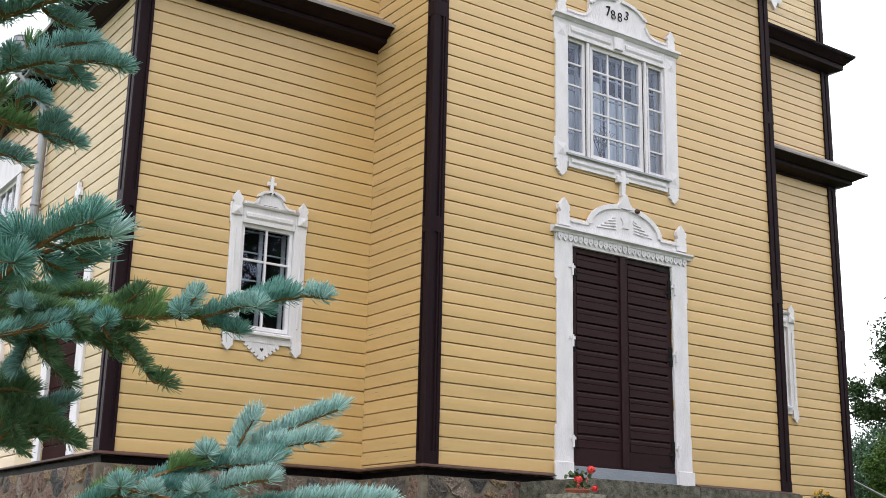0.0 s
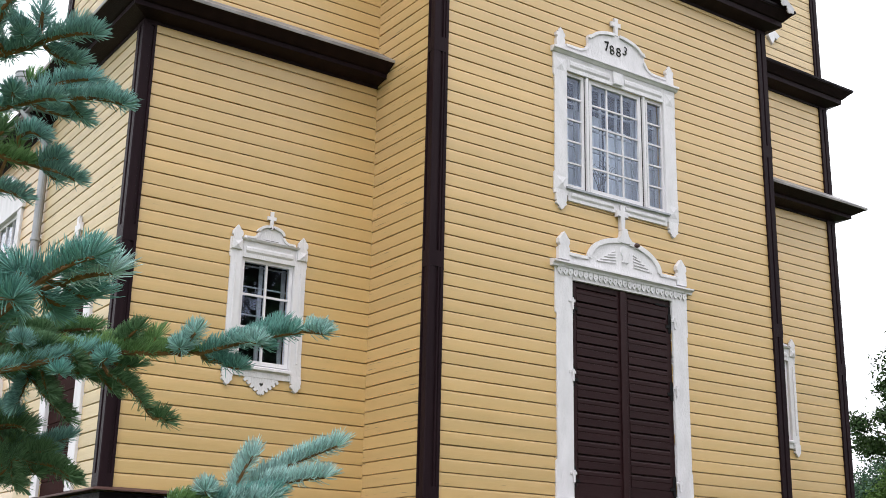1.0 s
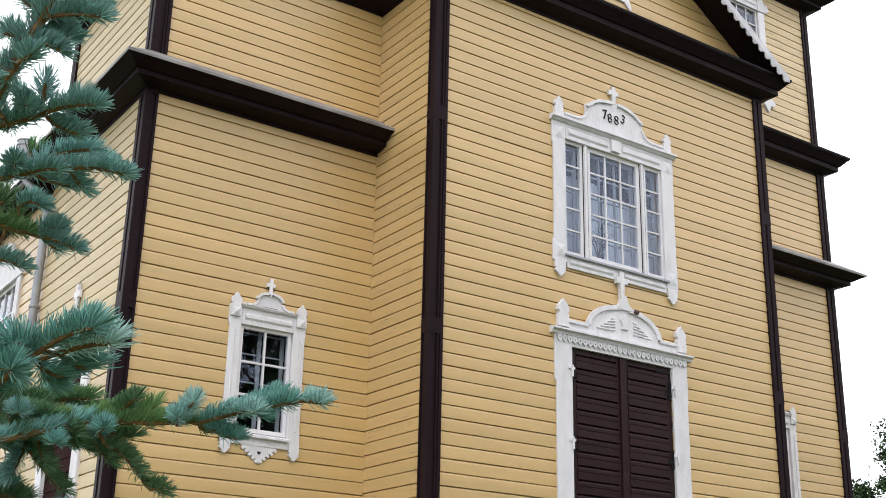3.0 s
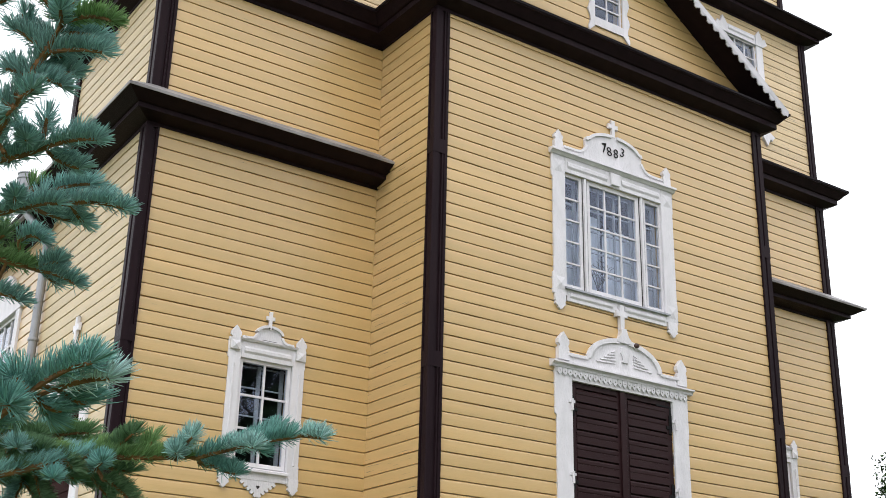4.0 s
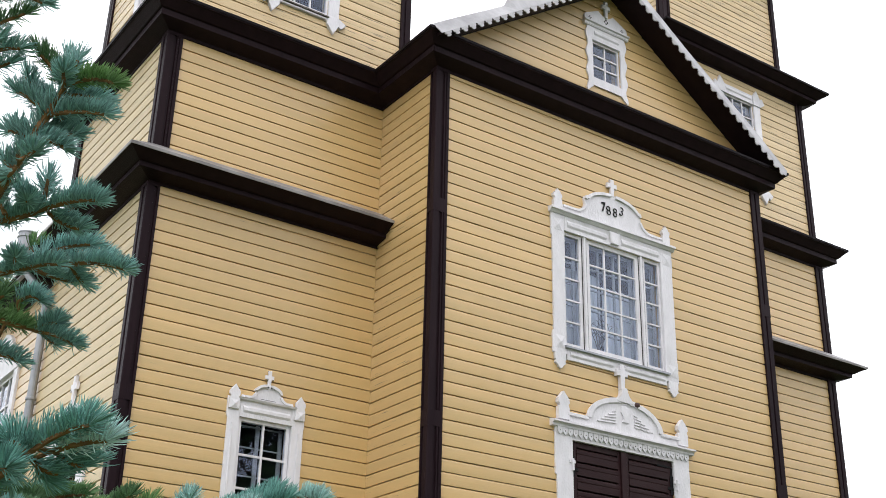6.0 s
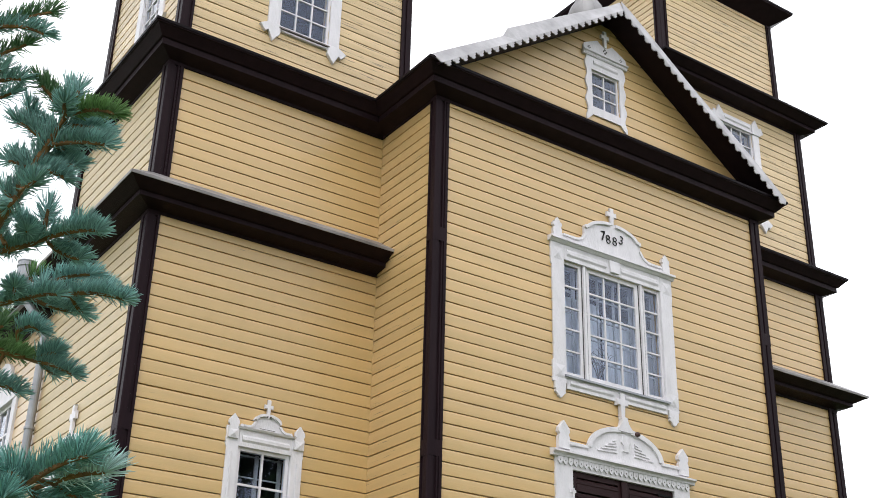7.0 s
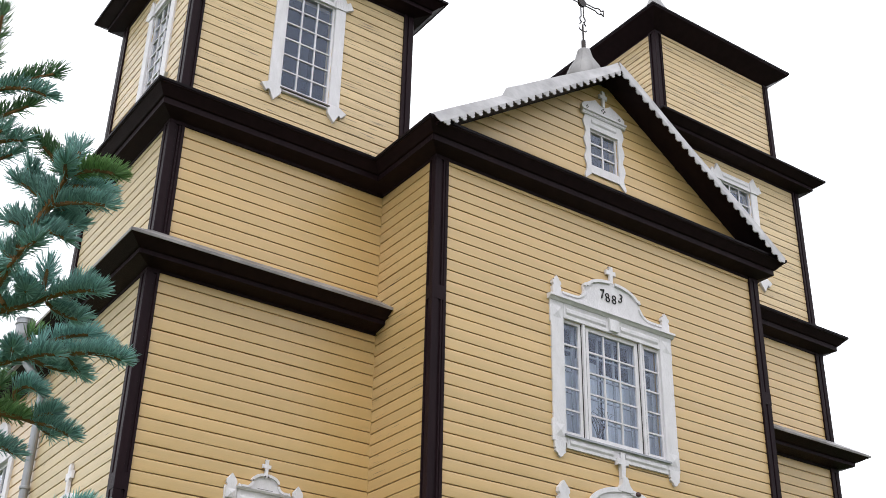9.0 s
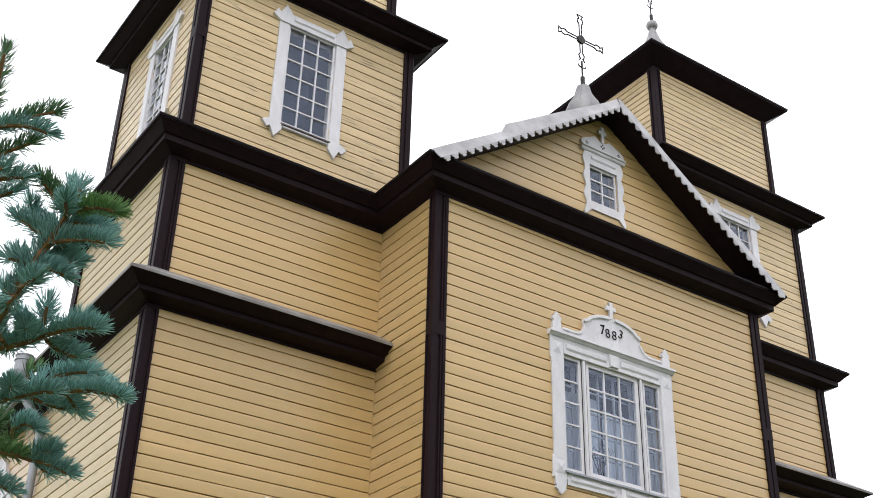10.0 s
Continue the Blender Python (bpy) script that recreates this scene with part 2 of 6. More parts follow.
def lathe(bm, profile, at=(0, 0, 0), seg=20):
    """(radius, z) points turned round an upright axis."""
    rings = []
    for r, z in profile:
        rings.append([bm.verts.new((at[0] + max(r, 0.001) * math.cos(2 * math.pi * i / seg), at[1] + max(r, 0.001) * math.sin(2 * math.pi * i / seg), at[2] + z)) for i in range(seg)])
    for a, b in zip(rings, rings[1:]):
        for i in range(seg):
            j = (i + 1) % seg
            bm.faces.new((a[i], a[j], b[j], b[i]))
    bm.faces.new(rings[0][::-1])
    bm.faces.new(rings[-1])
    return bm


def sweep(bm, profile, path):
    """A closed (outward, z) section carried along a level polyline; outward lies to the right of the way along it."""
    k = len(path)
    rings = []
    for i, pt in enumerate(path):
        pt = Vector(pt)
        a = (pt - Vector(path[i - 1])).normalized() if i else None
        b = (Vector(path[i + 1]) - pt).normalized() if i < k - 1 else None
        na = Vector((a.y, -a.x)) if a else None
        nb = Vector((b.y, -b.x)) if b else None
        if na and nb:
            nm = (na + nb).normalized()
            nm = nm / nm.dot(na)
        else:
            nm = na or nb
        rings.append([bm.verts.new((pt.x + nm.x * o, pt.y + nm.y * o, z)) for o, z in profile])
    m = len(profile)
    for r, s in zip(rings, rings[1:]):
        for i in range(m):
            j = (i + 1) % m
            bm.faces.new((r[i], r[j], s[j], s[i]))
    bm.faces.new(rings[0])
    bm.faces.new(rings[-1][::-1])
    return bm


# ---- the church: plan ----
W = 5.73        # width of the middle block
D = 1.27        # how far it stands forward of the towers
S = 3.02        # width of a tower's foot beside it
BACK = 4.25     # back of the towers
BELFRY_BACK = 4.03
AXIS = W / 2
BOARD = 0.1467

church = thing("church", "yellow weatherboarded wooden church with dark brown cornices and white casings", "church")

board_cache = {}
uneven = random.Random(5)


def board_mesh(length, height, mat):
    key = (round(length, 3), round(height, 4), mat.name)
    if key not in board_cache:
        h = height
        g = 0.0098
        section = [(0.0, 0.0), (-0.031, 0.0), (-0.0335, 0.003), (-0.034, 0.02), (-0.0335, h * 0.5), (-0.0315, h * 0.8), (-0.0285, h - g - 0.003), (-0.026, h - g), (-0.003, h - g + 0.001), (-0.003, h), (0.0, h)]
        bm = extrude_x(bmesh.new(), section, 0, length)
        bmesh.ops.recalc_face_normals(bm, faces=bm.faces)
        me = bpy.data.meshes.new("siding_board")
        bm.to_mesh(me)
        bm.free()
        me.materials.append(mat)
        board_cache[key] = me
    return board_cache[key]


def cut_board(p, q, z, h, mat, edge, lo, hi):
    """A gable board whose outer ends follow the slope of the roof."""
    g = 0.0098
    bm = bmesh.new()
    section = [(0.0, 0.0), (-0.031, 0.0), (-0.0335, 0.003), (-0.034, 0.02), (-0.0335, h * 0.5), (-0.0315, h * 0.8), (-0.0285, h - g - 0.003), (-0.026, h - g), (-0.003, h - g + 0.001), (-0.003, h), (0.0, h)]
    a = [bm.verts.new(((edge(z + zz)[0] if p <= lo + 1e-6 else p) - p, y, zz)) for y, zz in section]
    b = [bm.verts.new(((edge(z + zz)[1] if q >= hi - 1e-6 else q) - p, y, zz)) for y, zz in section]
    bm.faces.new(a)
    bm.faces.new(b[::-1])
    for i in range(len(section)):
        j = (i + 1) % len(section)
        bm.faces.new((a[i], a[j], b[j], b[i]))
    bmesh.ops.recalc_face_normals(bm, faces=bm.faces)
    me = bpy.data.meshes.new("siding_board")
    bm.to_mesh(me)
    bm.free()
    me.materials.append(mat)
    return me


def spans(a, b, holes):
    out = [(a, b)]
    for h0, h1 in holes:
        nxt = []
        for p, q in out:
            if h1 <= p or h0 >= q:
                nxt.append((p, q))
            else:
                if h0 > p:
                    nxt.append((p, h0))
                if h1 < q:
                    nxt.append((h1, q))
        out = nxt
    return [(p, q) for p, q in out if q - p > 0.02]


def wall(name, origin, turn, length, z0, z1, openings=(), step=BOARD, mat=None, first=0.0, boards=True, thick=0.14, label="", edge=None):
    """A boarded wall: its backing with real openings, and every board a piece of its own. Local x runs along it, local -y faces out.
    edge(z) gives the span of the boards where the wall is a gable."""
    mat = mat or YELLOW
    m = pose(*origin, 0, 0, turn)
    bm = bmesh.new()
    if edge is None:
        xs = sorted({0.0, length, *[o[0] for o in openings], *[o[1] for o in openings]})
        zs = sorted({z0, z1, *[o[2] for o in openings], *[o[3] for o in openings]})
        for xa, xb in zip(xs, xs[1:]):
            for za, zb in zip(zs, zs[1:]):
                if not any(o[0] <= xa and xb <= o[1] and o[2] <= za and zb <= o[3] for o in openings):
                    box(bm, xa, xb, 0, thick, za, zb)
        bmesh.ops.remove_doubles(bm, verts=bm.verts, dist=1e-5)
    else:
        for i in range(24):
            za, zb = z0 + (z1 - z0) * i / 24, z0 + (z1 - z0) * (i + 1) / 24
            lo, hi = edge(zb)
            for p, q in spans(lo, hi, [(o[0], o[1]) for o in openings if o[2] < zb and o[3] > za]):
                box(bm, p, q, 0, thick, za, zb)
    backing = part(name, bm, mat, church, label, m)
    if boards:
        z = z0
        while z < z1 - 0.02:
            h = min(step if z > z0 or not first else first, z1 - z)
            lo, hi = edge(z + h) if edge else (0.0, length)
            for p, q in spans(lo, hi, [(o[0], o[1]) for o in openings if o[2] < z + h - 0.005 and o[3] > z + 0.005]):
                if edge:
                    b = new("siding_board", cut_board(p, q, z, h, mat, edge, lo, hi))
                else:
                    b = new("siding_board", board_mesh(q - p, h, mat))
                b.parent = backing
                b.matrix_basis = pose(p, -0.001 + uneven.uniform(-0.0015, 0.0), z + uneven.uniform(-0.0018, 0.0018), uneven.uniform(-0.5, 0.5), uneven.uniform(-0.03, 0.03) / max(q - p, 1.0), 0)
            z += h
    return backing


def corner_post(origin, turn, z0, z1, width=0.135, side=0.13, joints=()):
    """A boxed corner of two boards with stopped chamfers between plain blocks. Local -y and -x face out."""
    t = 0.065
    bm = bmesh.new()
    cuts = [z0, *joints, z1]

    def outline(c, bead):
        # plan of the cover, clockwise from the front board's inner end
        pts = [(width, 0.0), (width, -t)]
        if bead and width < 0.1:
            pts += [(0.062, -t), (0.056, -t + 0.022), (0.03, -t + 0.022), (0.024, -t + 0.005)]
        elif bead:
            pts += [(0.098, -t), (0.092, -t + 0.014), (0.082, -t + 0.014), (0.076, -t), (0.062, -t), (0.056, -t + 0.022), (0.03, -t + 0.022), (0.024, -t + 0.005)]
        else:
            pts += [(0.066, -t)]
        k = -0.002 if bead else 0.0
        pts += [(-t + c, -t - k), (-t - k, -t + c)]
        if bead:
            pts += [(-t + 0.005, 0.024), (-t + 0.022, 0.03), (-t + 0.022, 0.056), (-t, 0.062)]
        pts += [(-t, 0.066), (-t, side), (0.0, side), (0.0, 0.0)]
        return pts

    def prism(pts, za, zb):
        a = [bm.verts.new((x, y, za)) for x, y in pts]
        b = [bm.verts.new((x, y, zb)) for x, y in pts]
        bm.faces.new(a)
        bm.faces.new(b[::-1])
        for i in range(len(pts)):
            j = (i + 1) % len(pts)
            bm.faces.new((a[i], a[j], b[j], b[i]))

    for za, zb in zip(cuts, cuts[1:]):
        prism(outline(0.006, False), za, za + 0.13)
        prism(outline(0.012, True), za + 0.13, zb - 0.05)
        prism(outline(0.006, False), zb - 0.05, zb)
    return part("corner_post", bm, BROWN, church, "dark brown boxed corner post with stopped chamfers", pose(*origin, 0, 0, turn))


def cornice(path, z, out, rise, roof_back, roof_up, fil=0.25, label="dark brown boxed cornice under a tin ledge", tin=None, plain=False):
    """A boxed eaves cornice swept round the plan, with its tin ledge as a sub-part."""
    prof = [(-0.02, z - 0.02), (0.045, z - 0.02), (0.05, z + 0.015), (fil - 0.02, z + rise * 0.22), (fil, z + rise * 0.24), (fil, z + rise * 0.5),
            (fil + 0.025, z + rise * 0.52), (out - 0.03, z + rise * 0.84), (out - 0.012, z + rise * 0.86), (out - 0.012, z + rise - 0.004), (-0.02, z + rise - 0.004)]
    if plain:
        prof = [(-0.02, z - 0.02), (0.03, z - 0.02), (0.035, z + 0.02), (out - 0.02, z + rise * 0.8), (out - 0.012, z + rise * 0.82), (out - 0.012, z + rise - 0.004), (-0.02, z + rise - 0.004)]
    body = part("cornice", sweep(bmesh.new(), prof, path), BROWN, church, label)
    top = z + rise
    led = [(out, top - 0.028), (out + 0.004, top + 0.004), (-roof_back, top + roof_up), (-roof_back, top + roof_up - 0.02), (out - 0.008, top - 0.002), (out - 0.008, top - 0.028)]
    part("tin_ledge", sweep(bmesh.new(), led, path), tin or BROWN_SHADED, body, "sheet-metal ledge")
    return body


# openings, in wall coordinates along x
MW = (1.93, 3.67, 3.9, 5.45)      # big window over the door
DOOR = (2.02, 3.68, 0.0, 2.74)
PW = (2.555, 3.075, 7.95, 8.6)
SIDE_WIN = 2.44                   # centre of the belfry window on the flank
SWX, TWX = -1.375, -1.33          # axes of the small and of the tower windows
wall("wall_front", (0, 0, 0), 0, W, 0.022, 7.16, [MW, DOOR], label="yellow weatherboarded front wall")
wall("wall_return", (0, D, 0), -90, D, 0.022, 7.16, step=0.1444, first=0.036, mat=YELLOW_CHIPPED, label="yellow weatherboarded return wall")
wall("wall_return", (W, 0, 0), 90, D, 0.02, 7.16, boards=False)
GABLE_TOP, GABLE_SLOPE = 9.5, 0.69


def gable_edge(z):
    half = (GABLE_TOP - z) / GABLE_SLOPE
    return max(0.0, AXIS - half), min(W, AXIS + half)


wall("gable_wall", (0, 0, 0), 0, W, 7.305, 9.45, [PW], step=0.16, first=0.115, label="yellow weatherboarded gable", edge=gable_edge)


def tower(side):
    """side -1: the one beside x = 0; side 1: its mirror image beyond x = W."""
    def fx(u):
        # u: distance outward from the middle block's corner
        return -u if side < 0 else W + u

    def front(name, u0, u1, y, z0, z1, openings=(), **kw):
        x0, x1 = sorted((fx(u0), fx(u1)))
        ops = []
        for ua, ub, za, zb in openings:
            a, b = sorted((fx(ua), fx(ub)))
            ops.append((a - x0, b - x0, za, zb))
        wall(name, (x0, y, 0), 0, x1 - x0, z0, z1, ops, **kw)

    sw = (-SWX - 0.33, -SWX + 0.33, 1.44, 2.64)
    tw = (-TWX - 0.37, -TWX + 0.37, 8.22, 9.87)
    front("tower_wall", 0, S, D, 0.022, 5.14, [sw], first=0.0 if side < 0 else 0.096, label="yellow weatherboarded tower wall, lowest storey")
    front("tower_wall", 0, S, D, 5.222, 7.16, step=0.1456, label="yellow weatherboarded tower wall, second storey")
    front("tower_wall", -0.27, 2.95, D, 7.434, 10.36, [tw], step=0.1407, first=0.055, mat=YELLOW_OLD, label="weathered yellow boarding of the belfry's lower storey")
    front("tower_wall", -0.07, 2.78, D + 0.24, 10.653, 12.76, step=0.119, mat=YELLOW_OLD, label="weathered yellow boarding of the belfry's upper storey")
    if side < 0:
        L, LB = BACK - D, BELFRY_BACK - D
        wall("tower_side_wall", (-S, BACK, 0), -90, L, 0.02, 5.14, [(L - (3.24 - D), L - (2.24 - D), 0.0, 2.3)], mat=YELLOW_PALE, label="pale yellow boarded tower side with a brown door")
        wall("tower_side_wall", (-S, BACK, 0), -90, L, 5.3, 7.16, mat=YELLOW_PALE, label="yellow boarded tower side")
        wall("tower_side_wall", (-2.95, BELFRY_BACK, 0), -90, LB, 7.4, 10.36, [(LB - (SIDE_WIN + 0.33 - D), LB - (SIDE_WIN - 0.33 - D), 8.3, 9.75)], mat=YELLOW_OLD, label="yellow boarded belfry side")
        wall("tower_side_wall", (-2.78, BELFRY_BACK - 0.24, 0), -90, LB - 0.48, 10.6, 12.76, boards=False)
        wall("tower_side_wall", (0.27, D, 0), 90, LB, 7.4, 10.36, mat=YELLOW_OLD, boards=False)
        wall("tower_side_wall", (0.07, D + 0.24, 0), 90, LB - 0.48, 10.6, 12.76, boards=False)
    else:
        L, LB = BACK - D, BELFRY_BACK - D
        wall("tower_side_wall", (W + S, D, 0), 90, L, 0.02, 7.16, boards=False)
        wall("tower_side_wall", (W + 2.95, D, 0), 90, LB, 7.4, 10.36, boards=False)
        wall("tower_side_wall", (W + 2.78, D + 0.24, 0), 90, LB - 0.48, 10.6, 12.76, boards=False)
        wall("tower_side_wall", (W - 0.27, BELFRY_BACK, 0), -90, LB, 7.4, 10.36, mat=YELLOW_OLD, label="yellow boarded belfry side")
        wall("tower_side_wall", (W - 0.07, BELFRY_BACK - 0.24, 0), -90, LB - 0.48, 10.6, 12.76, step=0.119, mat=YELLOW_OLD, label="yellow boarded belfry side")
    # closing backs
    for z0, z1, ua, ub, at in ((5.3, 7.16, 0, S, BACK), (7.4, 10.36, -0.27, 2.95, BELFRY_BACK), (10.6, 12.76, -0.07, 2.78, BELFRY_BACK - 0.24)):
        x0, x1 = sorted((fx(ua), fx(ub)))
        wall("tower_back_wall", (x1, at, 0), 180, x1 - x0, z0, z1, boards=False)
    # corner posts
    o = fx(S)
    if side < 0:
        corner_post((-S, D, 0), 0, 0.02, 5.12, 0.09, joints=(2.62,))
        corner_post((-S, D, 0), 0, 5.42, 7.14)
        corner_post((-S, BACK, 0), -90, 5.42, 7.14)
        corner_post((-2.95, D, 0), 0, 7.5, 10.34, 0.09, joints=(9.1,))
        corner_post((-2.95, BELFRY_BACK, 0), -90, 7.5, 10.34)
        corner_post((0.27, D, 0), 90, 7.5, 10.34, side=0.1)
        corner_post((0.07, D + 0.24, 0), 90, 10.7, 12.74, 0.1, 0.1)
    else:
        corner_post((W + S, D, 0), 90, 0.02, 5.12, joints=(2.62,))
        corner_post((W + S, D, 0), 90, 5.42, 7.14)
        corner_post((W + 2.95, D, 0), 90, 7.5, 10.34, side=0.1)
        corner_post((W + 2.78, D + 0.24, 0), 90, 10.7, 12.74, 0.1, 0.07)
        corner_post((W - 0.07, D + 0.24, 0), 0, 10.7, 12.74, 0.1, 0.1)
        corner_post((W - 0.27, D, 0), 0, 7.5, 10.34)
    # cornices; the way runs so that outward lies to its right
    def path(ua, ub, y, back):
        pts = [(fx(ub), back), (fx(ub), y), (fx(ua), y)]
        return pts if side < 0 else [(x, yy) for x, yy in pts[::-1]]

    cornice(path(0, S, D, BACK), 5.12, 0.435, 0.22, 0.0, 0.288, tin=TIN_LIGHT)
    def ring(ua, ub, y, back):
        a, b = sorted((fx(ua), fx(ub)))
        return [(b, back), (a, back), (a, y), (b, y), (b, back)]

    cornice(ring(-0.27, 2.95, D, BELFRY_BACK), 10.28, 0.42, 0.24, 0.24, 0.2)
    cornice(ring(-0.07, 2.78, D + 0.24, BELFRY_BACK - 0.24), 12.73, 0.37, 0.29, 0.0, 0.14, plain=True)
    # low pyramid roof, knob and iron cross
    a, b = sorted((fx(-0.07), fx(2.78)))
    bm = bmesh.new()
    c = ((a + b) / 2 - 0.04, (D + BACK) / 2, 14.75)
    e = 0.37
    base = [bm.verts.new(v) for v in ((a - e, D + 0.24 - e, 13.03), (b + e, D + 0.24 - e, 13.03), (b + e, BELFRY_BACK - 0.24 + e, 13.03), (a - e, BELFRY_BACK - 0.24 + e, 13.03))]
    tip = bm.verts.new(c)
    bm.faces.new(base[::-1])
    for i in range(4):
        bm.faces.new((base[i], base[(i + 1) % 4], tip))
    part("tower_roof", bm, ROOF, church, "low grey sheet-metal pyramid roof")
    cap = part("roof_knob", lathe(bmesh.new(), [(0.34, -0.25), (0.27, -0.1), (0.17, 0.1), (0.105, 0.28), (0.07, 0.41), (0.06, 0.44), (0.09, 0.46), (0.115, 0.51), (0.12, 0.55), (0.1, 0.61), (0.05, 0.65)], c), TIN_DULL, church, "pale sheet-metal cone with a round knob", smooth=True)
    iron_cross(c[0], c[1], c[2] + 0.62, 1.45)


def iron_cross(x, y, z, h):
    """A forged cross of paired bars with open flared ends and a round boss."""
    bm = bmesh.new()
    r = 0.011
    ctr = Vector((x, y, z + h * 0.66))
    rod(bm, (x, y, z - 0.05), (x, y, z + 0.2), 0.035, 0.035)
    rod(bm, (x, y, z + 0.2), (x, y, z + h * 0.36), 0.014)
    for sx in (-1, 1):
        # small crescent below the arms
        rod(bm, (x, y, z + h * 0.27), (x + sx * 0.06, y, z + h * 0.27 + 0.015), r, r, 6)
        rod(bm, (x + sx * 0.06, y, z + h * 0.27 + 0.015), (x + sx * 0.085, y, z + h * 0.27 + 0.06), r, 0.005, 6)
    arms = [(Vector((0, 0, 1)), 0.5), (Vector((0, 0, -1)), 0.44), (Vector((1, 0, 0)), 0.46), (Vector((-1, 0, 0)), 0.46)]
    for d, ln in arms:
        s = Vector((d.z, 0, -d.x))
        ln = ln * h / 1.45
        pts = [0.025, 0.025, 0.055, 0.045, 0.02, 0.06]
        ts = [0.1, 0.62, 0.72, 0.84, 0.87, 1.0]
        for sg in (-1, 1):
            for (wa, ta), (wb, tb) in zip(zip(pts, ts), zip(pts[1:], ts[1:])):
                rod(bm, ctr + d * ln * ta + s * sg * wa, ctr + d * ln * tb + s * sg * wb, r, r, 6)
        if d.z >= 0:
            rod(bm, ctr + d * ln - s * 0.06, ctr + d * ln + s * 0.06, r * 0.8, r * 0.8, 6)
    cross = part("iron_cross", bm, IRON, church, "black forged iron cross with open flared arms")
    bm = bmesh.new()
    rod(bm, ctr + Vector((0, -0.02, 0)), ctr + Vector((0, 0.02, 0)), 0.075, 0.075, 16)
    part("boss", bm, IRON, cross)
    return cross


tower(-1)
tower(1)

# main block: posts and the cornice that runs over it and both towers
corner_post((0, 0, 0), 0, 0.02, 7.14, side=0.075, joints=(2.6, 5.2))
corner_post((W, 0, 0), 90, 0.02, 7.14, joints=(2.6, 5.2))
cornice([(-S, BACK), (-S, D), (0, D), (0, 0), (W, 0), (W, D), (W + S, D), (W + S, BACK)], 7.13, 0.385, 0.31, 0.02, 0.25, fil=0.235)

# gable roof with its tilted, scalloped verge
ROOF_BACK = 5.0


def gable_roof():
    fr, th = -0.43, 0.05
    run = 3.12
    for sx in (-1, 1):
        n = Vector((sx * GABLE_SLOPE, 0, 1)).normalized()
        top = Vector((AXIS, 0, GABLE_TOP))
        foot = Vector((AXIS + sx * run, 0, GABLE_TOP - GABLE_SLOPE * run))
        bm = bmesh.new()
        rows = []
        for p, off in ((top, Vector((0, 0, 0))), (foot, Vector((0, 0, 0))), (foot, n * th), (top, Vector((0, 0, th / n.z)))):
            rows.append([bm.verts.new(p + off + Vector((0, y, 0))) for y in (fr + (0.12 if off.length else 0.0), ROOF_BACK)])
        for i in range(4):
            j = (i + 1) % 4
            bm.faces.new((rows[i][0], rows[j][0], rows[j][1], rows[i][1]))
        bm.faces.new([r[0] for r in rows])
        bm.faces.new([r[1] for r in rows][::-1])
        slope = part("gable_roof", bm, BROWN, church, "gable roof slope with dark boarded underside")
        # moulding under the soffit along the wall
        bm = bmesh.new()
        d = (foot - top).normalized()
        for p, q in ((top, foot),):
            w = n * -0.004
            vs = [bm.verts.new(v) for y in (-0.07, -0.02) for v in (p + Vector((0, y, 0)), q + Vector((0, y, 0)), q + w + Vector((0, y, 0)), p + Vector((0, y, w.z / n.z / n.z * 0.8)))]
            bm.faces.new(vs[:4])
            bm.faces.new(vs[4:][::-1])
            for i in range(4):
                bm.faces.new((vs[i], vs[4 + i], vs[4 + (i + 1) % 4], vs[(i + 1) % 4]))
        part("rake_moulding", bm, BROWN, slope)
        # verge strip, leaning back
        bm = bmesh.new()
        lift, lean = VERGE if sx < 0 else (0.155, 0.04)
        a0 = top + Vector((0, fr - 0.012, -0.01))
        b0 = foot + Vector((0, fr - 0.012, -0.01))
        steps = 26
        lo, hi = [], []
        for i in range(steps + 1):
            f = i / steps
            base = a0.lerp(b0, f)
            up = n * lift + Vector((0, lean, 0))
            if i == 0:
                up = Vector((0, lean, lift / n.z))
            wob = 0.012 * math.sin(f * 9.0 + sx) + (0.085 * ((f - 0.1) / 0.52) ** 1.4 if sx < 0 and 0.1 < f < 0.63 else 0.0)
            lo.append(base)
            hi.append(base + up + n * (wob if i else 0))
        for y in (0.0, 0.012):
            rows = [[bm.verts.new(v + Vector((0, y, 0))) for v in r] for r in (lo, hi)]
            for i in range(steps):
                bm.faces.new((rows[0][i], rows[0][i + 1], rows[1][i + 1], rows[1][i]))
        strip = part("verge_strip", bm, TIN_WHITE, slope, "white tin verge strip")
        # scalloped edge: each tooth a small stepped tongue
        bm = bmesh.new()
        ln = (b0 - a0).length
        pitch = 0.15
        k = int(ln / pitch)
        for i in range(k):
            c = a0 + d * (pitch * (i + 0.5) + 0.02) + Vector((0, -0.004, 0))
            shape = [(-0.062, 0.0), (0.062, 0.0), (0.058, 0.04), (0.034, 0.05), (0.034, 0.085), (0.0, 0.1), (-0.034, 0.085), (-0.034, 0.05), (-0.058, 0.04)]
            down = -n * 0.72 + d * 0.0
            rows = [[bm.verts.new(c + d * u + down * v + Vector((0, y, 0))) for u, v in shape] for y in (0.0, 0.014)]
            bm.faces.new(rows[0])
            bm.faces.new(rows[1][::-1])
            for q in range(len(shape)):
                w = (q + 1) % len(shape)
                bm.faces.new((rows[0][q], rows[1][q], rows[1][w], rows[0][w]))
        part("scalloped_edge", bm, TIN_WHITE, strip, "row of white scalloped teeth")
    # tin cap and cross on the ridge
    c = (AXIS - 0.04, 0.3, GABLE_TOP + 0.05)
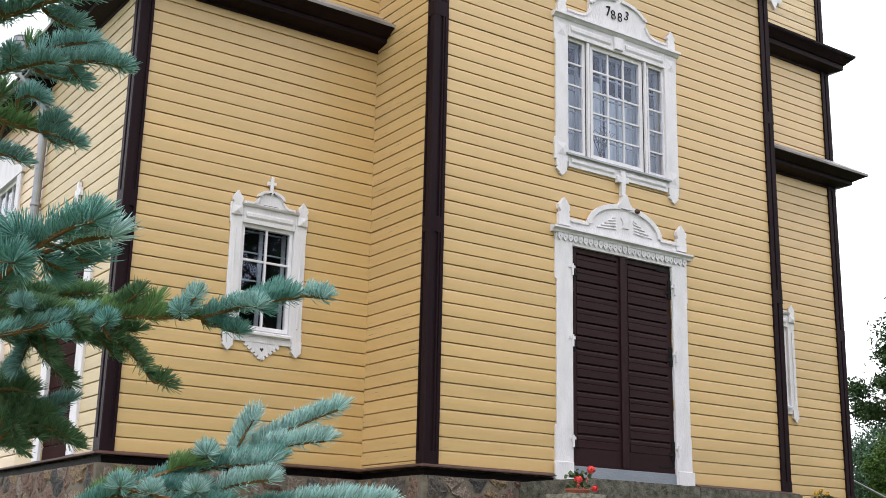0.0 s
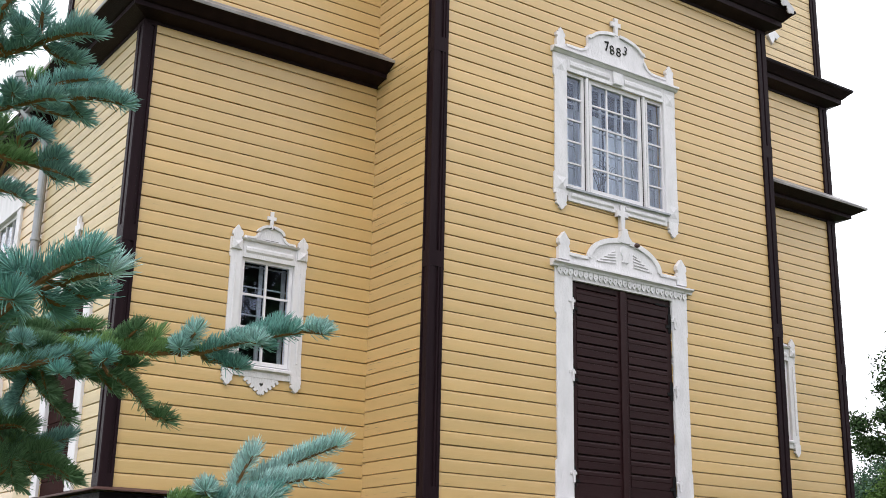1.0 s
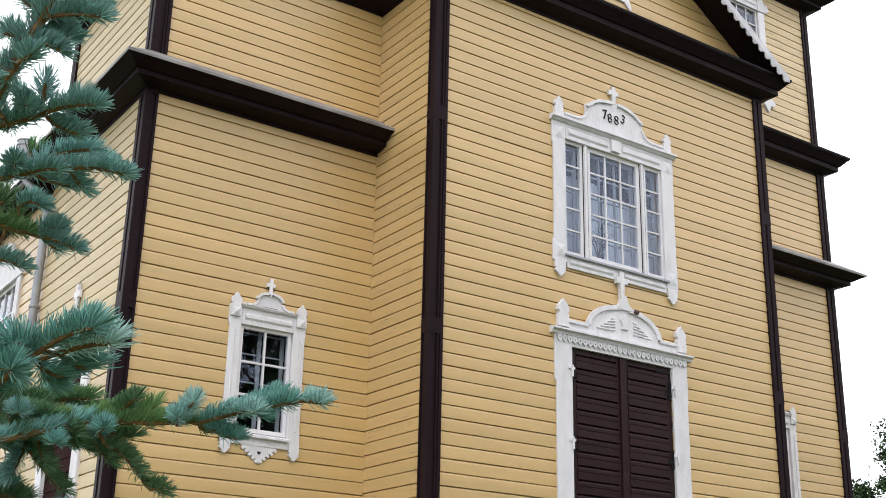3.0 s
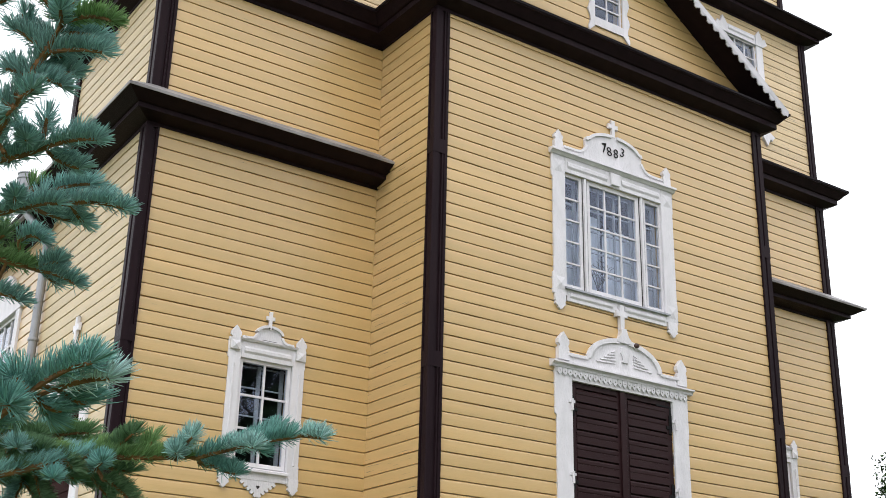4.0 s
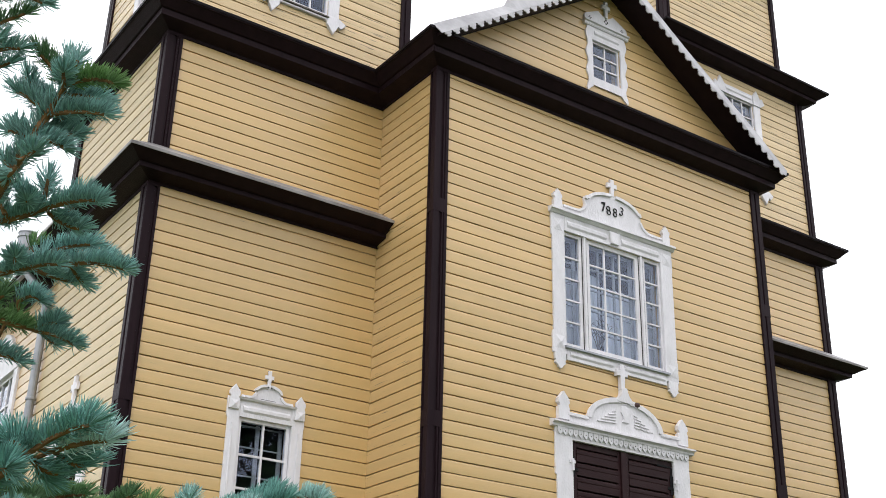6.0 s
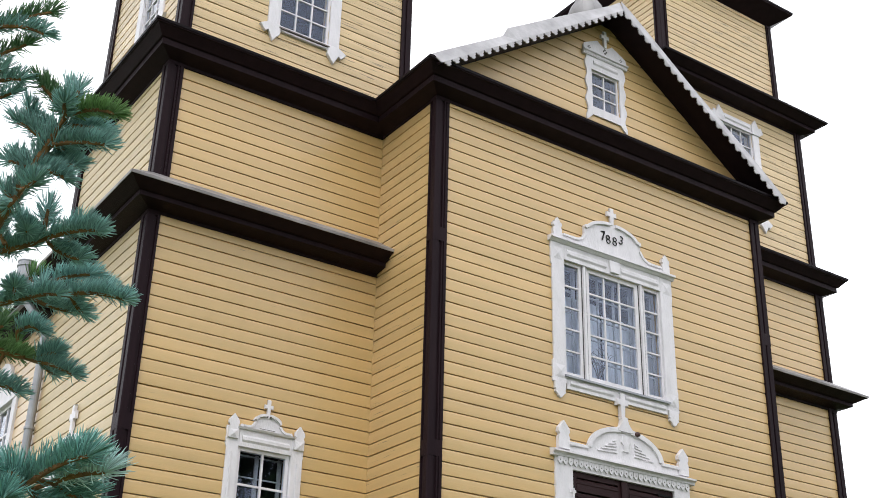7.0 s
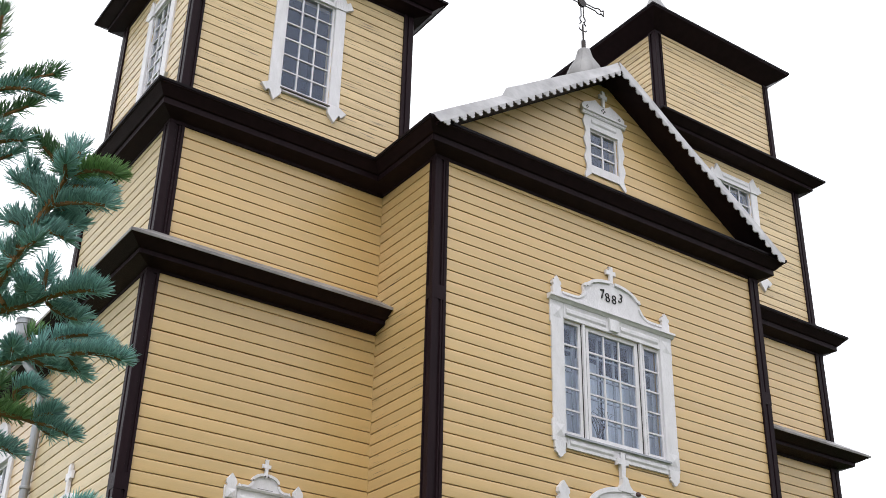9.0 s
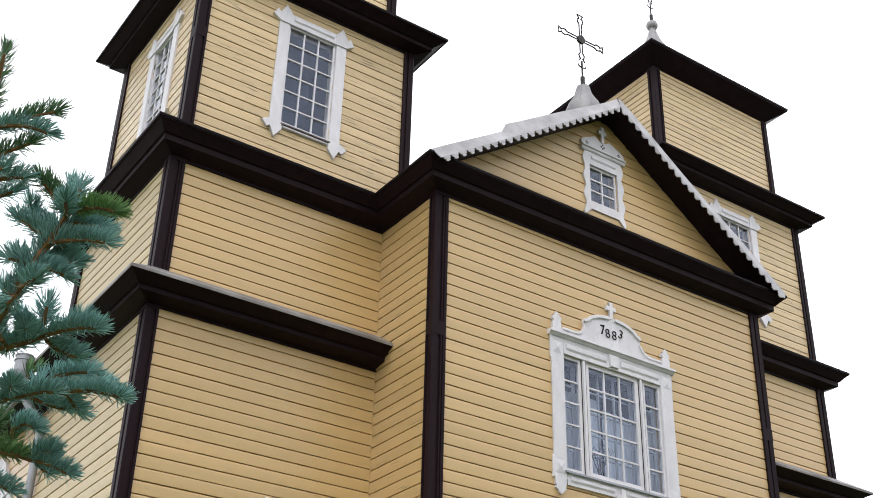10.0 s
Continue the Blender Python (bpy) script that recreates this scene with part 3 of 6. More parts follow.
    cap = part("ridge_cap", lathe(bmesh.new(), [(0.3, -0.12), (0.3, 0.1), (0.29, 0.24), (0.25, 0.36), (0.185, 0.47), (0.135, 0.57), (0.115, 0.66), (0.1, 0.72), (0.06, 0.75)], c), TIN_DULL, church, "bell-shaped grey tin cap with standing seams", smooth=True)
    for i in range(10):
        a = 2 * math.pi * i / 10
        bm = bmesh.new()
        prof = [(0.3, 0.0), (0.3, 0.1), (0.29, 0.24), (0.25, 0.36), (0.185, 0.47), (0.135, 0.57), (0.115, 0.66)]
        for (r0, z0), (r1, z1) in zip(prof, prof[1:]):
            rod(bm, (c[0] + r0 * math.cos(a), c[1] + r0 * math.sin(a), c[2] + z0), (c[0] + r1 * math.cos(a), c[1] + r1 * math.sin(a), c[2] + z1), 0.004, 0.004, 5)
        part("seam", bm, TIN_DULL, cap)
    iron_cross(c[0], c[1], c[2] + 0.72, 1.42)


VERGE = (0.15, 0.07)
gable_roof()


# ---- windows and doors ----
def arc(cx, cz, rx, rz, a0, a1, n=10):
    return [(cx + rx * math.cos(radians(a0 + (a1 - a0) * i / n)), cz + rz * math.sin(radians(a0 + (a1 - a0) * i / n))) for i in range(n + 1)]


def mirror(half):
    """Closes a left half outline, given from the bottom centre outward and up to the top centre."""
    return half + [(-x, z) for x, z in half[::-1] if abs(x) > 1e-6]


def cross_outline(z0, z1, w, t):
    zc = z1 - (z1 - z0) * 0.36
    f = t * 0.2
    return [(-t / 2, z0), (t / 2, z0), (t / 2, zc - t / 2), (w / 2 - f, zc - t / 2), (w / 2, zc - t / 2 - f), (w / 2, zc + t / 2 + f), (w / 2 - f, zc + t / 2),
            (t / 2, zc + t / 2), (t / 2, z1 - f), (t / 2 + f, z1), (-t / 2 - f, z1), (-t / 2, z1 - f), (-t / 2, zc + t / 2), (-w / 2 + f, zc + t / 2),
            (-w / 2, zc + t / 2 + f), (-w / 2, zc - t / 2 - f), (-w / 2 + f, zc - t / 2), (-t / 2, zc - t / 2)]


def ring_plate(bm, outer, inner, y0, y1):
    """A flat rectangular frame with a hole, from y0 (front) to y1."""
    def corners(r, y):
        return [bm.verts.new((x, y, z)) for x, z in ((r[0], r[2]), (r[1], r[2]), (r[1], r[3]), (r[0], r[3]))]
    of, inf, ob, ib = corners(outer, y0), corners(inner, y0), corners(outer, y1), corners(inner, y1)
    for i in range(4):
        j = (i + 1) % 4
        for q in ((of[i], of[j], inf[j], inf[i]), (ob[i], ib[i], ib[j], ob[j]), (of[i], ob[i], ob[j], of[j]), (inf[i], inf[j], ib[j], ib[i])):
            bm.faces.new(q)
    return bm


def sash(parent, x0, x1, z0, z1, cols, rows, frame_w=0.045, bar=0.022, y=0.0, name="sash"):
    part(name, ring_plate(bmesh.new(), (x0, x1, z0, z1), (x0 + frame_w, x1 - frame_w, z0 + frame_w * 1.15, z1 - frame_w), y - 0.022, y + 0.03), WHITE, parent)
    gx0, gx1, gz0, gz1 = x0 + frame_w, x1 - frame_w, z0 + frame_w * 1.15, z1 - frame_w
    cw, rh = (gx1 - gx0) / cols, (gz1 - gz0) / rows
    for i in range(1, cols):
        part("glazing_bar", box(bmesh.new(), gx0 + cw * i - bar / 2, gx0 + cw * i + bar / 2, y - 0.014, y + 0.018, gz0, gz1), WHITE, parent)
    for j in range(1, rows):
        part("glazing_bar", box(bmesh.new(), gx0, gx1, y - 0.012, y + 0.016, gz0 + rh * j - bar / 2, gz0 + rh * j + bar / 2), WHITE, parent)
    bm = bmesh.new()
    box(bm, 0, cw, 0, 0.004, 0, rh)
    me = bpy.data.meshes.new("pane")
    bmesh.ops.recalc_face_normals(bm, faces=bm.faces)
    bm.to_mesh(me)
    bm.free()
    me.materials.append(GLASS)
    rnd = random.Random(int((x0 + 9) * 1000 + z0 * 77))
    for i in range(cols):
        for j in range(rows):
            p = new("pane", me)
            p.parent = parent
            p.matrix_basis = pose(gx0 + cw * i, y + 0.002, gz0 + rh * j, rnd.uniform(-0.5, 0.5), 0, rnd.uniform(-0.5, 0.5))
            p.visible_shadow = False


def raised_strip(parent, x0, x1, z0, z1, y):
    """A moulded strip with sloping edges."""
    h = (z1 - z0)
    bm = extrude_x(bmesh.new(), [(y, z0), (y - 0.016, z0 + h * 0.3), (y - 0.016, z1 - h * 0.3), (y, z1), (y + 0.004, z1), (y + 0.004, z0)], x0, x1)
    part("moulding", bm, WHITE, parent)


def pyramid_block(parent, x0, x1, z0, z1, y, d=0.018):
    bm = bmesh.new()
    b = [bm.verts.new((x, y, z)) for x, z in ((x0, z0), (x1, z0), (x1, z1), (x0, z1))]
    t = bm.verts.new(((x0 + x1) / 2, y - d, (z0 + z1) / 2))
    bm.faces.new(b[::-1])
    for i in range(4):
        bm.faces.new((b[i], b[(i + 1) % 4], t))
    part("diamond_block", bm, WHITE, parent)


def finial_outline(cx, z0, z1, w, leafy=False):
    h = z1 - z0
    half = [(0, z0), (-w / 2, z0), (-w / 2, z0 + h * 0.42), (-w * 0.36, z0 + h * 0.47), (-w * 0.36, z0 + h * 0.52), (-w * 0.52, z0 + h * 0.58), (-w * 0.5, z0 + h * 0.72)]
    if leafy:
        half += [(-w * 0.26, z0 + h * 0.74), (-w * 0.32, z0 + h * 0.82), (-w * 0.14, z0 + h * 0.86)]
    half += [(0, z1)]
    return [(cx + x, z) for x, z in mirror(half)]


def rim_strip(parent, line, w, y0, y1):
    """A raised moulding on both sides of an axis, along a line and w below it."""
    inner = []
    for i, (x, z) in enumerate(line):
        a, b = line[max(i - 1, 0)], line[min(i + 1, len(line) - 1)]
        dx, dz = b[0] - a[0], b[1] - a[1]
        ln = math.hypot(dx, dz)
        inner.append((x + dz / ln * w, z - dx / ln * w))
    for sx in (-1, 1):
        part("rim", plate(bmesh.new(), [(sx * x, z) for x, z in line + inner[::-1]], y0, y1, 0.003), WHITE, parent)


def drop_outline(cx, z0, z1, w):
    """A hanging jamb end: leafy drop; z1 above, z0 its tip."""
    h = z1 - z0
    half = [(0, z0), (-w * 0.22, z0 + h * 0.12), (-w * 0.2, z0 + h * 0.2), (-w * 0.5, z0 + h * 0.34), (-w * 0.46, z0 + h * 0.44), (-w * 0.38, z0 + h * 0.5), (-w / 2, z0 + h * 0.56), (-w / 2, z1), (0, z1)]
    return [(cx + x, z) for x, z in mirror(half)]


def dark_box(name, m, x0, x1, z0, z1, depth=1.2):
    """Stands for the unlit room behind a window: a plain box open towards the glass, its darkness painted in."""
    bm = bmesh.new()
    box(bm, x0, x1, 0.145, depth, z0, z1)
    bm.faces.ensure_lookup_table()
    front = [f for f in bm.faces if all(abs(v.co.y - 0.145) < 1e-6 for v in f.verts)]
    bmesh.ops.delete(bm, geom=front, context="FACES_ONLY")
    return part(name, bm, PAINTED_DARK, church, "near-black box behind the glass, in place of an unlit room", m)


def main_window(m):
    yf = -0.062
    win = part("window", box(bmesh.new(), -0.84, 0.84, yf, 0.0, 5.45, 5.66), WHITE, church, "white three-light window with carved casing and the date 1883", m)
    # jambs with wider ears above and below
    for sx in (-1, 1):
        pts = [(0.84, 3.78), (1.06, 3.78), (1.06, 4.05), (1.04, 4.07), (1.04, 5.33), (1.06, 5.36), (1.06, 5.66), (0.84, 5.66)]
        part("jamb", plate(bmesh.new(), [(sx * x, z) for x, z in pts], yf, 0.0, 0.006), WHITE, win)
    part("apron", box(bmesh.new(), -0.84, 0.84, yf, 0.0, 3.72, 3.89), WHITE, win)
    for x in (-0.495, 0.495):
        part("mullion", box(bmesh.new(), x - 0.035, x + 0.035, -0.03, 0.05, 3.9, 5.45, 0.004), WHITE, win)
        part("cover_strip", box(bmesh.new(), x - 0.02, x + 0.02, -0.052, -0.03, 3.9, 5.45, 0.004), WHITE, win)
        # dark strips painted for the shade in the gaps beside the mullion
        for sx in (-1, 1):
            part("sash_gap", box(bmesh.new(), x + sx * 0.035 - 0.003, x + sx * 0.035 + 0.003, -0.034, -0.02, 3.92, 5.44), GAP_SHADE, win)
    sash(win, -0.86, -0.53, 3.9, 5.45, 1, 5)
    sash(win, -0.46, 0.46, 3.9, 5.45, 3, 5, 0.06)
    sash(win, 0.53, 0.86, 3.9, 5.45, 1, 5)
    # the inner winter sashes, seen through the glass
    for x0, x1, cols in ((-0.86, -0.53, 1), (-0.46, 0.46, 3), (0.53, 0.86, 1)):
        part("inner_sash", ring_plate(bmesh.new(), (x0, x1, 3.9, 5.45), (x0 + 0.05, x1 - 0.05, 3.96, 5.4), 0.105, 0.135), OLD_WHITE, win)
        for i in range(1, cols):
            x = x0 + 0.05 + (x1 - x0 - 0.1) * i / cols
            part("inner_sash_bar", box(bmesh.new(), x - 0.013, x + 0.013, 0.107, 0.133, 3.96, 5.4), OLD_WHITE, win)
        for j in range(1, 5):
            z = 3.96 + 1.44 * j / 5
            part("inner_sash_bar", box(bmesh.new(), x0 + 0.05, x1 - 0.05, 0.109, 0.131, z - 0.009, z + 0.009), OLD_WHITE, win)
    bm = extrude_x(bmesh.new(), [(0.0, 5.655), (-0.075, 5.655), (-0.1, 5.685), (-0.125, 5.69), (-0.125, 5.72), (0.0, 5.735)], -1.09, 1.09)
    part("head_moulding", bm, WHITE, win)
    bm = extrude_x(bmesh.new(), [(0.02, 3.885), (-0.1, 3.86), (-0.1, 3.885), (0.02, 3.915)], -0.88, 0.88)
    part("sill", bm, TIN, win, "worn grey tin sill")
    raised_strip(win, -0.8, -0.13, 5.5, 5.6, yf)
    raised_strip(win, 0.13, 0.8, 5.5, 5.6, yf)
    raised_strip(win, -0.8, -0.1, 3.76, 3.84, yf)
    raised_strip(win, 0.1, 0.8, 3.76, 3.84, yf)
    bm = plate(bmesh.new(), [(-0.07, 5.47), (0.07, 5.47), (0.09, 5.64), (-0.09, 5.64)], yf - 0.035, yf + 0.004, 0.006)
    part("keystone", bm, WHITE, win)
    for sx in (-1, 1):
        for z in (5.42, 3.84):
            a, b = sorted((sx * 0.87, sx * 1.03))
            pyramid_block(win, a, b, z, z + 0.17, yf)
        part("finial", plate(bmesh.new(), finial_outline(sx * 0.955, 5.73, 6.01, 0.14, True), -0.085, -0.035, 0.004), WHITE, win)
        part("jamb_drop", plate(bmesh.new(), drop_outline(sx * 0.95, 3.58, 3.79, 0.17), -0.07, -0.03, 0.004), WHITE, win)
    scoop = [(-0.87, 5.8), (-0.72, 5.8)] + arc(-0.66, 5.96, 0.17, 0.16, -95, -12, 7)
    dome = [(-0.5, 6.0), (-0.485, 6.045)] + arc(0, 6.0, 0.46, 0.19, 165, 96, 9)
    half = [(0, 5.72), (-0.9, 5.72), (-0.9, 5.8)] + scoop + dome + [(0, 6.19)]
    part("pediment", plate(bmesh.new(), mirror(half), -0.075, -0.03, 0.004), WHITE, win, "white curved pediment")
    # raised rims of the arch and of the scooped shoulders
    rim_strip(win, dome, 0.042, -0.102, -0.074)
    rim_strip(win, scoop, 0.03, -0.096, -0.074)
    part("cross", plate(bmesh.new(), cross_outline(6.17, 6.425, 0.165, 0.052), -0.08, -0.04, 0.004), WHITE, win)
    for ch, dx, dz, ang in zip("1883", (-0.15, -0.06, 0.045, 0.15), (0.035, 0.0, 0.0, 0.05), (-4, -8, 2, 14)):
        if ch == "1":
            # an old-fashioned one with a long flag and a leaning stem
            g = plate(bmesh.new(), [(-0.014, -0.01), (-0.034, -0.008), (0.014, 0.106), (-0.03, 0.1), (-0.036, 0.118), (0.038, 0.128), (0.036, 0.114)], -0.004, 0.004)
            bmesh.ops.rotate(g, verts=g.verts, matrix=Matrix.Rotation(radians(-90), 3, "X"))
            bmesh.ops.recalc_face_normals(g, faces=g.faces)
            me = bpy.data.meshes.new("numeral")
            g.to_mesh(me)
            g.free()
        else:
            cu = bpy.data.curves.new("numeral", "FONT")
            cu.body, cu.size, cu.extrude, cu.align_x, cu.offset = ch, 0.185, 0.004, "CENTER", -0.003
            tmp = new("numeral", cu)
            bpy.context.view_layer.update()
            me = bpy.data.meshes.new_from_object(tmp.evaluated_get(bpy.context.evaluated_depsgraph_get()))
            bpy.data.objects.remove(tmp)
        me.materials.clear()
        me.materials.append(BLACK)
        num = new("numeral", me)
        num.parent = win
        num.matrix_basis = pose(-0.02 + dx, -0.083, 5.88 + dz, 0, ang, 0) @ pose(0, 0, 0, 90, 0, 0)
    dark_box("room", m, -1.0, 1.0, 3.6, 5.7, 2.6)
    return win


def cloth(name, x0, x1, z0, z1, y, folds, amp, m, label, seed):
    rnd = random.Random(seed)
    bm = bmesh.new()
    nx = folds * 8
    ph = rnd.uniform(0, 6)
    grid = []
    for i in range(nx + 1):
        f = i / nx
        col = []
        for j in range(9):
            g = j / 8
            yy = y + amp * math.sin(f * folds * 2 * math.pi + ph + 0.5 * math.sin(g * 3)) * (0.6 + 0.4 * (1 - g))
            col.append(bm.verts.new((x0 + (x1 - x0) * f, yy, z0 + (z1 - z0) * g)))
        grid.append(col)
    for i in range(nx):
        for j in range(8):
            bm.faces.new((grid[i][j], grid[i + 1][j], grid[i + 1][j + 1], grid[i][j + 1]))
    ob = finish(name, bm, CURTAIN, None, "", m, True)
    return tagged(ob, label, "curtain")


def front_door(m):
    yf = -0.06
    door = part("door", box(bmesh.new(), -0.83, 0.83, yf, 0.0, 2.73, 2.9), WHITE, church, "double brown louvred door in a white carved casing", m)
    for sx in (-1, 1):
        pts = [(0.83, -0.05), (1.1, -0.05), (1.1, 0.56), (1.075, 0.58), (1.075, 2.28), (1.1, 2.3), (1.1, 2.9), (0.83, 2.9)]
        part("jamb", plate(bmesh.new(), [(sx * x, z) for x, z in pts], yf, 0.0, 0.006), WHITE, door)
        a, b = sorted((sx * 0.84, sx * 1.12))
        part("plinth_block", box(bmesh.new(), a, b, yf - 0.02, yf, -0.05, 0.16, 0.005), WHITE, door)
    # head: row of small pointed teeth under a moulded shelf
    bm = bmesh.new()
    k = 27
    w = 2.16 / k
    for i in range(k):
        x = -1.08 + w * i
        plate(bm, [(x + 0.004, 2.86), (x + 0.004, 2.8), (x + w / 2, 2.762), (x + w - 0.004, 2.8), (x + w - 0.004, 2.86)], yf - 0.022, yf)
    lace = part("toothed_lace", bm, WHITE, door, "row of white pointed teeth")
    bm = bmesh.new()
    for i in range(k):
        x = -1.08 + w * (i + 0.5)
        plate(bm, [(x - 0.006, 2.812), (x, 2.803), (x + 0.006, 2.812), (x, 2.821)], yf - 0.0245, yf - 0.021)
    tagged(part("drilled_holes", bm, GAP_SHADE, lace, "row of small dark plates for the shade in drilled holes"), kind="stuff")
    bm = extrude_x(bmesh.new(), [(0.0, 2.855), (-0.09, 2.855), (-0.095, 2.88), (-0.115, 2.895), (-0.135, 2.9), (-0.135, 2.922), (0.0, 2.955)], -1.165, 1.165)
    part("head_moulding", bm, WHITE, door)
    half = [(0, 2.94), (-0.9, 2.94), (-0.9, 3.03), (-0.86, 3.035), (-0.62, 3.035)] + arc(0, 3.03, 0.6, 0.32, 178, 92, 14) + [(0, 3.35)]
    part("pediment", plate(bmesh.new(), mirror(half), -0.08, -0.03, 0.004), WHITE, door, "white segmental pediment with carved rays")
    for sx in (-1, 1):
        outer, inner = arc(0, 3.03, 0.63, 0.35, 178, 98, 12), arc(0, 3.03, 0.56, 0.29, 178, 98, 12)
        part("rim", plate(bmesh.new(), [(sx * x, z) for x, z in outer + inner[::-1]], -0.105, -0.079), WHITE, door)
        a, b = sorted((sx * 0.6, sx * 0.93))
        part("rim", box(bmesh.new(), a, b, -0.105, -0.075, 3.01, 3.05, 0.004), WHITE, door)
        part("finial", plate(bmesh.new(), finial_outline(sx * 0.985, 2.95, 3.3, 0.17), -0.1, -0.04, 0.005), WHITE, door)
        # carved fan: slanting ridges, each shorter than the one below
        bm = bmesh.new()
        for i in range(5):
            z, x0, x1 = 3.035 + 0.038 * i, 0.15, 0.46 - 0.062 * i
            plate(bm, [(sx * x0, z + 0.024), (sx * x0, z + 0.006), (sx * x1, z - 0.012), (sx * x1, z)], -0.096, -0.079, 0.003)
        part("ray_carving", bm, WHITE, door)
        # hinges: white pins on the casing, dark straps on the leaves
        for z in (0.42, 1.59, 2.45):
            bm = bmesh.new()
            box(bm, min(sx * 0.8, sx * 0.9), max(sx * 0.8, sx * 0.9), yf - 0.012, yf, z, z + 0.035, 0.003)
            rod(bm, (sx * 0.85, yf - 0.02, z - 0.09), (sx * 0.85, yf - 0.02, z + 0.05), 0.014)
            part("hinge_pin", bm, WHITE, door)
    bm = plate(bmesh.new(), mirror([(0, 3.08), (-0.055, 3.08), (-0.03, 3.12), (-0.035, 3.16), (-0.07, 3.2), (-0.06, 3.27), (0, 3.29)]), -0.1, -0.079, 0.006)
    part("centre_carving", bm, WHITE, door)
    bm = lathe(bmesh.new(), [(0.01, -0.03), (0.034, -0.02), (0.04, 0.0), (0.03, 0.02), (0.012, 0.03)], (0.19, -0.11, 3.335), 10)
    part("knot", bm, FLASHING, door, "brown weathered knot on the arch", smooth=True)
    # pedestal and cross that rise to the sill of the window above
    half = [(0, 3.33), (-0.13, 3.33), (-0.13, 3.36)] + arc(-0.15, 3.47, 0.1, 0.1, -70, -5, 5) + [(-0.04, 3.52), (0, 3.52)]
    part("cross_foot", plate(bmesh.new(), mirror(half), -0.11, -0.03, 0.005), WHITE, door)
    part("cross", plate(bmesh.new(), [(x - 0.02, z) for x, z in cross_outline(3.5, 3.83, 0.185, 0.062)], -0.1, -0.04, 0.005), WHITE, door)
    # leaves
    for sx in (-1, 1):
        x0, x1 = (-0.83, -0.004) if sx < 0 else (0.004, 0.83)
        yb = -0.02
        bm = bmesh.new()
        st = 0.085
        for a, b, c, d in ((x0, x0 + st, 0.13, 2.73), (x1 - st, x1, 0.13, 2.73), (x0 + st, x1 - st, 0.13, 0.34), (x0 + st, x1 - st, 2.66, 2.73)):
            box(bm, a, b, yb, yb + 0.05, c, d, 0.003)
        leaf = part("door_leaf", bm, DOOR_BROWN, door, "dark brown louvred door leaf")
        k = 14
        h = (2.66 - 0.34) / k
        bm = extrude_x(bmesh.new(), [(0.03, 0.0), (-0.014, 0.0), (-0.018, 0.004), (-0.018, h * 0.5), (-0.013, h * 0.51), (-0.013, h * 0.53), (-0.018, h * 0.52 + 0.012), (-0.018, h - 0.034), (-0.009, h - 0.02), (0.002, h - 0.013), (0.012, h - 0.011), (0.012, h), (0.03, h)], 0, x1 - x0 - 2 * st)
        bmesh.ops.recalc_face_normals(bm, faces=bm.faces)
        me = bpy.data.meshes.new("slat")
        bm.to_mesh(me)
        bm.free()
        me.materials.append(DOOR_BROWN)
        for i in range(k):
            s = new("slat", me)
            s.parent = leaf
            s.location = (x0 + st, yb + 0.012, 0.34 + h * i)
        for z in (0.42, 1.59, 2.45):
            bm = bmesh.new()
            e = x0 if sx < 0 else x1
            box(bm, min(e, e - sx * 0.05), max(e, e - sx * 0.05), yb - 0.012, yb, z - 0.14, z + 0.1, 0.003)
            box(bm, min(e, e - sx * 0.1), max(e, e - sx * 0.1), yb - 0.014, yb - 0.004, z - 0.08, z - 0.04, 0.003)
            part("hinge_strap", bm, BLACK, leaf, "black iron hinge strap")
        if sx > 0:
            for z, d in ((2.66, -1), (0.2, 1)):
                bm = bmesh.new()
                box(bm, x1 - 0.032, x1 - 0.004, yb - 0.006, yb + 0.003, min(z, z + d * 0.3), max(z, z + d * 0.3), 0.002)
                box(bm, x1 - 0.26, x1 - 0.032, yb - 0.006, yb + 0.003, z - 0.014, z + 0.014, 0.002)
                part("corner_iron", bm, BLACK, leaf, "black corner iron")
    bm = box(bmesh.new(), -0.05, 0.035, -0.05, -0.021, 0.14, 2.72, 0.008)
    part("meeting_strip", bm, DOOR_BROWN, door)
    part("threshold", box(bmesh.new(), -0.83, 0.83, -0.045, 0.05, -0.1, 0.125, 0.004), GREY_BLUE, door, "grey-blue painted threshold board")
    part("backing", box(bmesh.new(), -0.83, 0.83, 0.06, 0.1, 0.0, 2.74), BLACK, door)
    return door


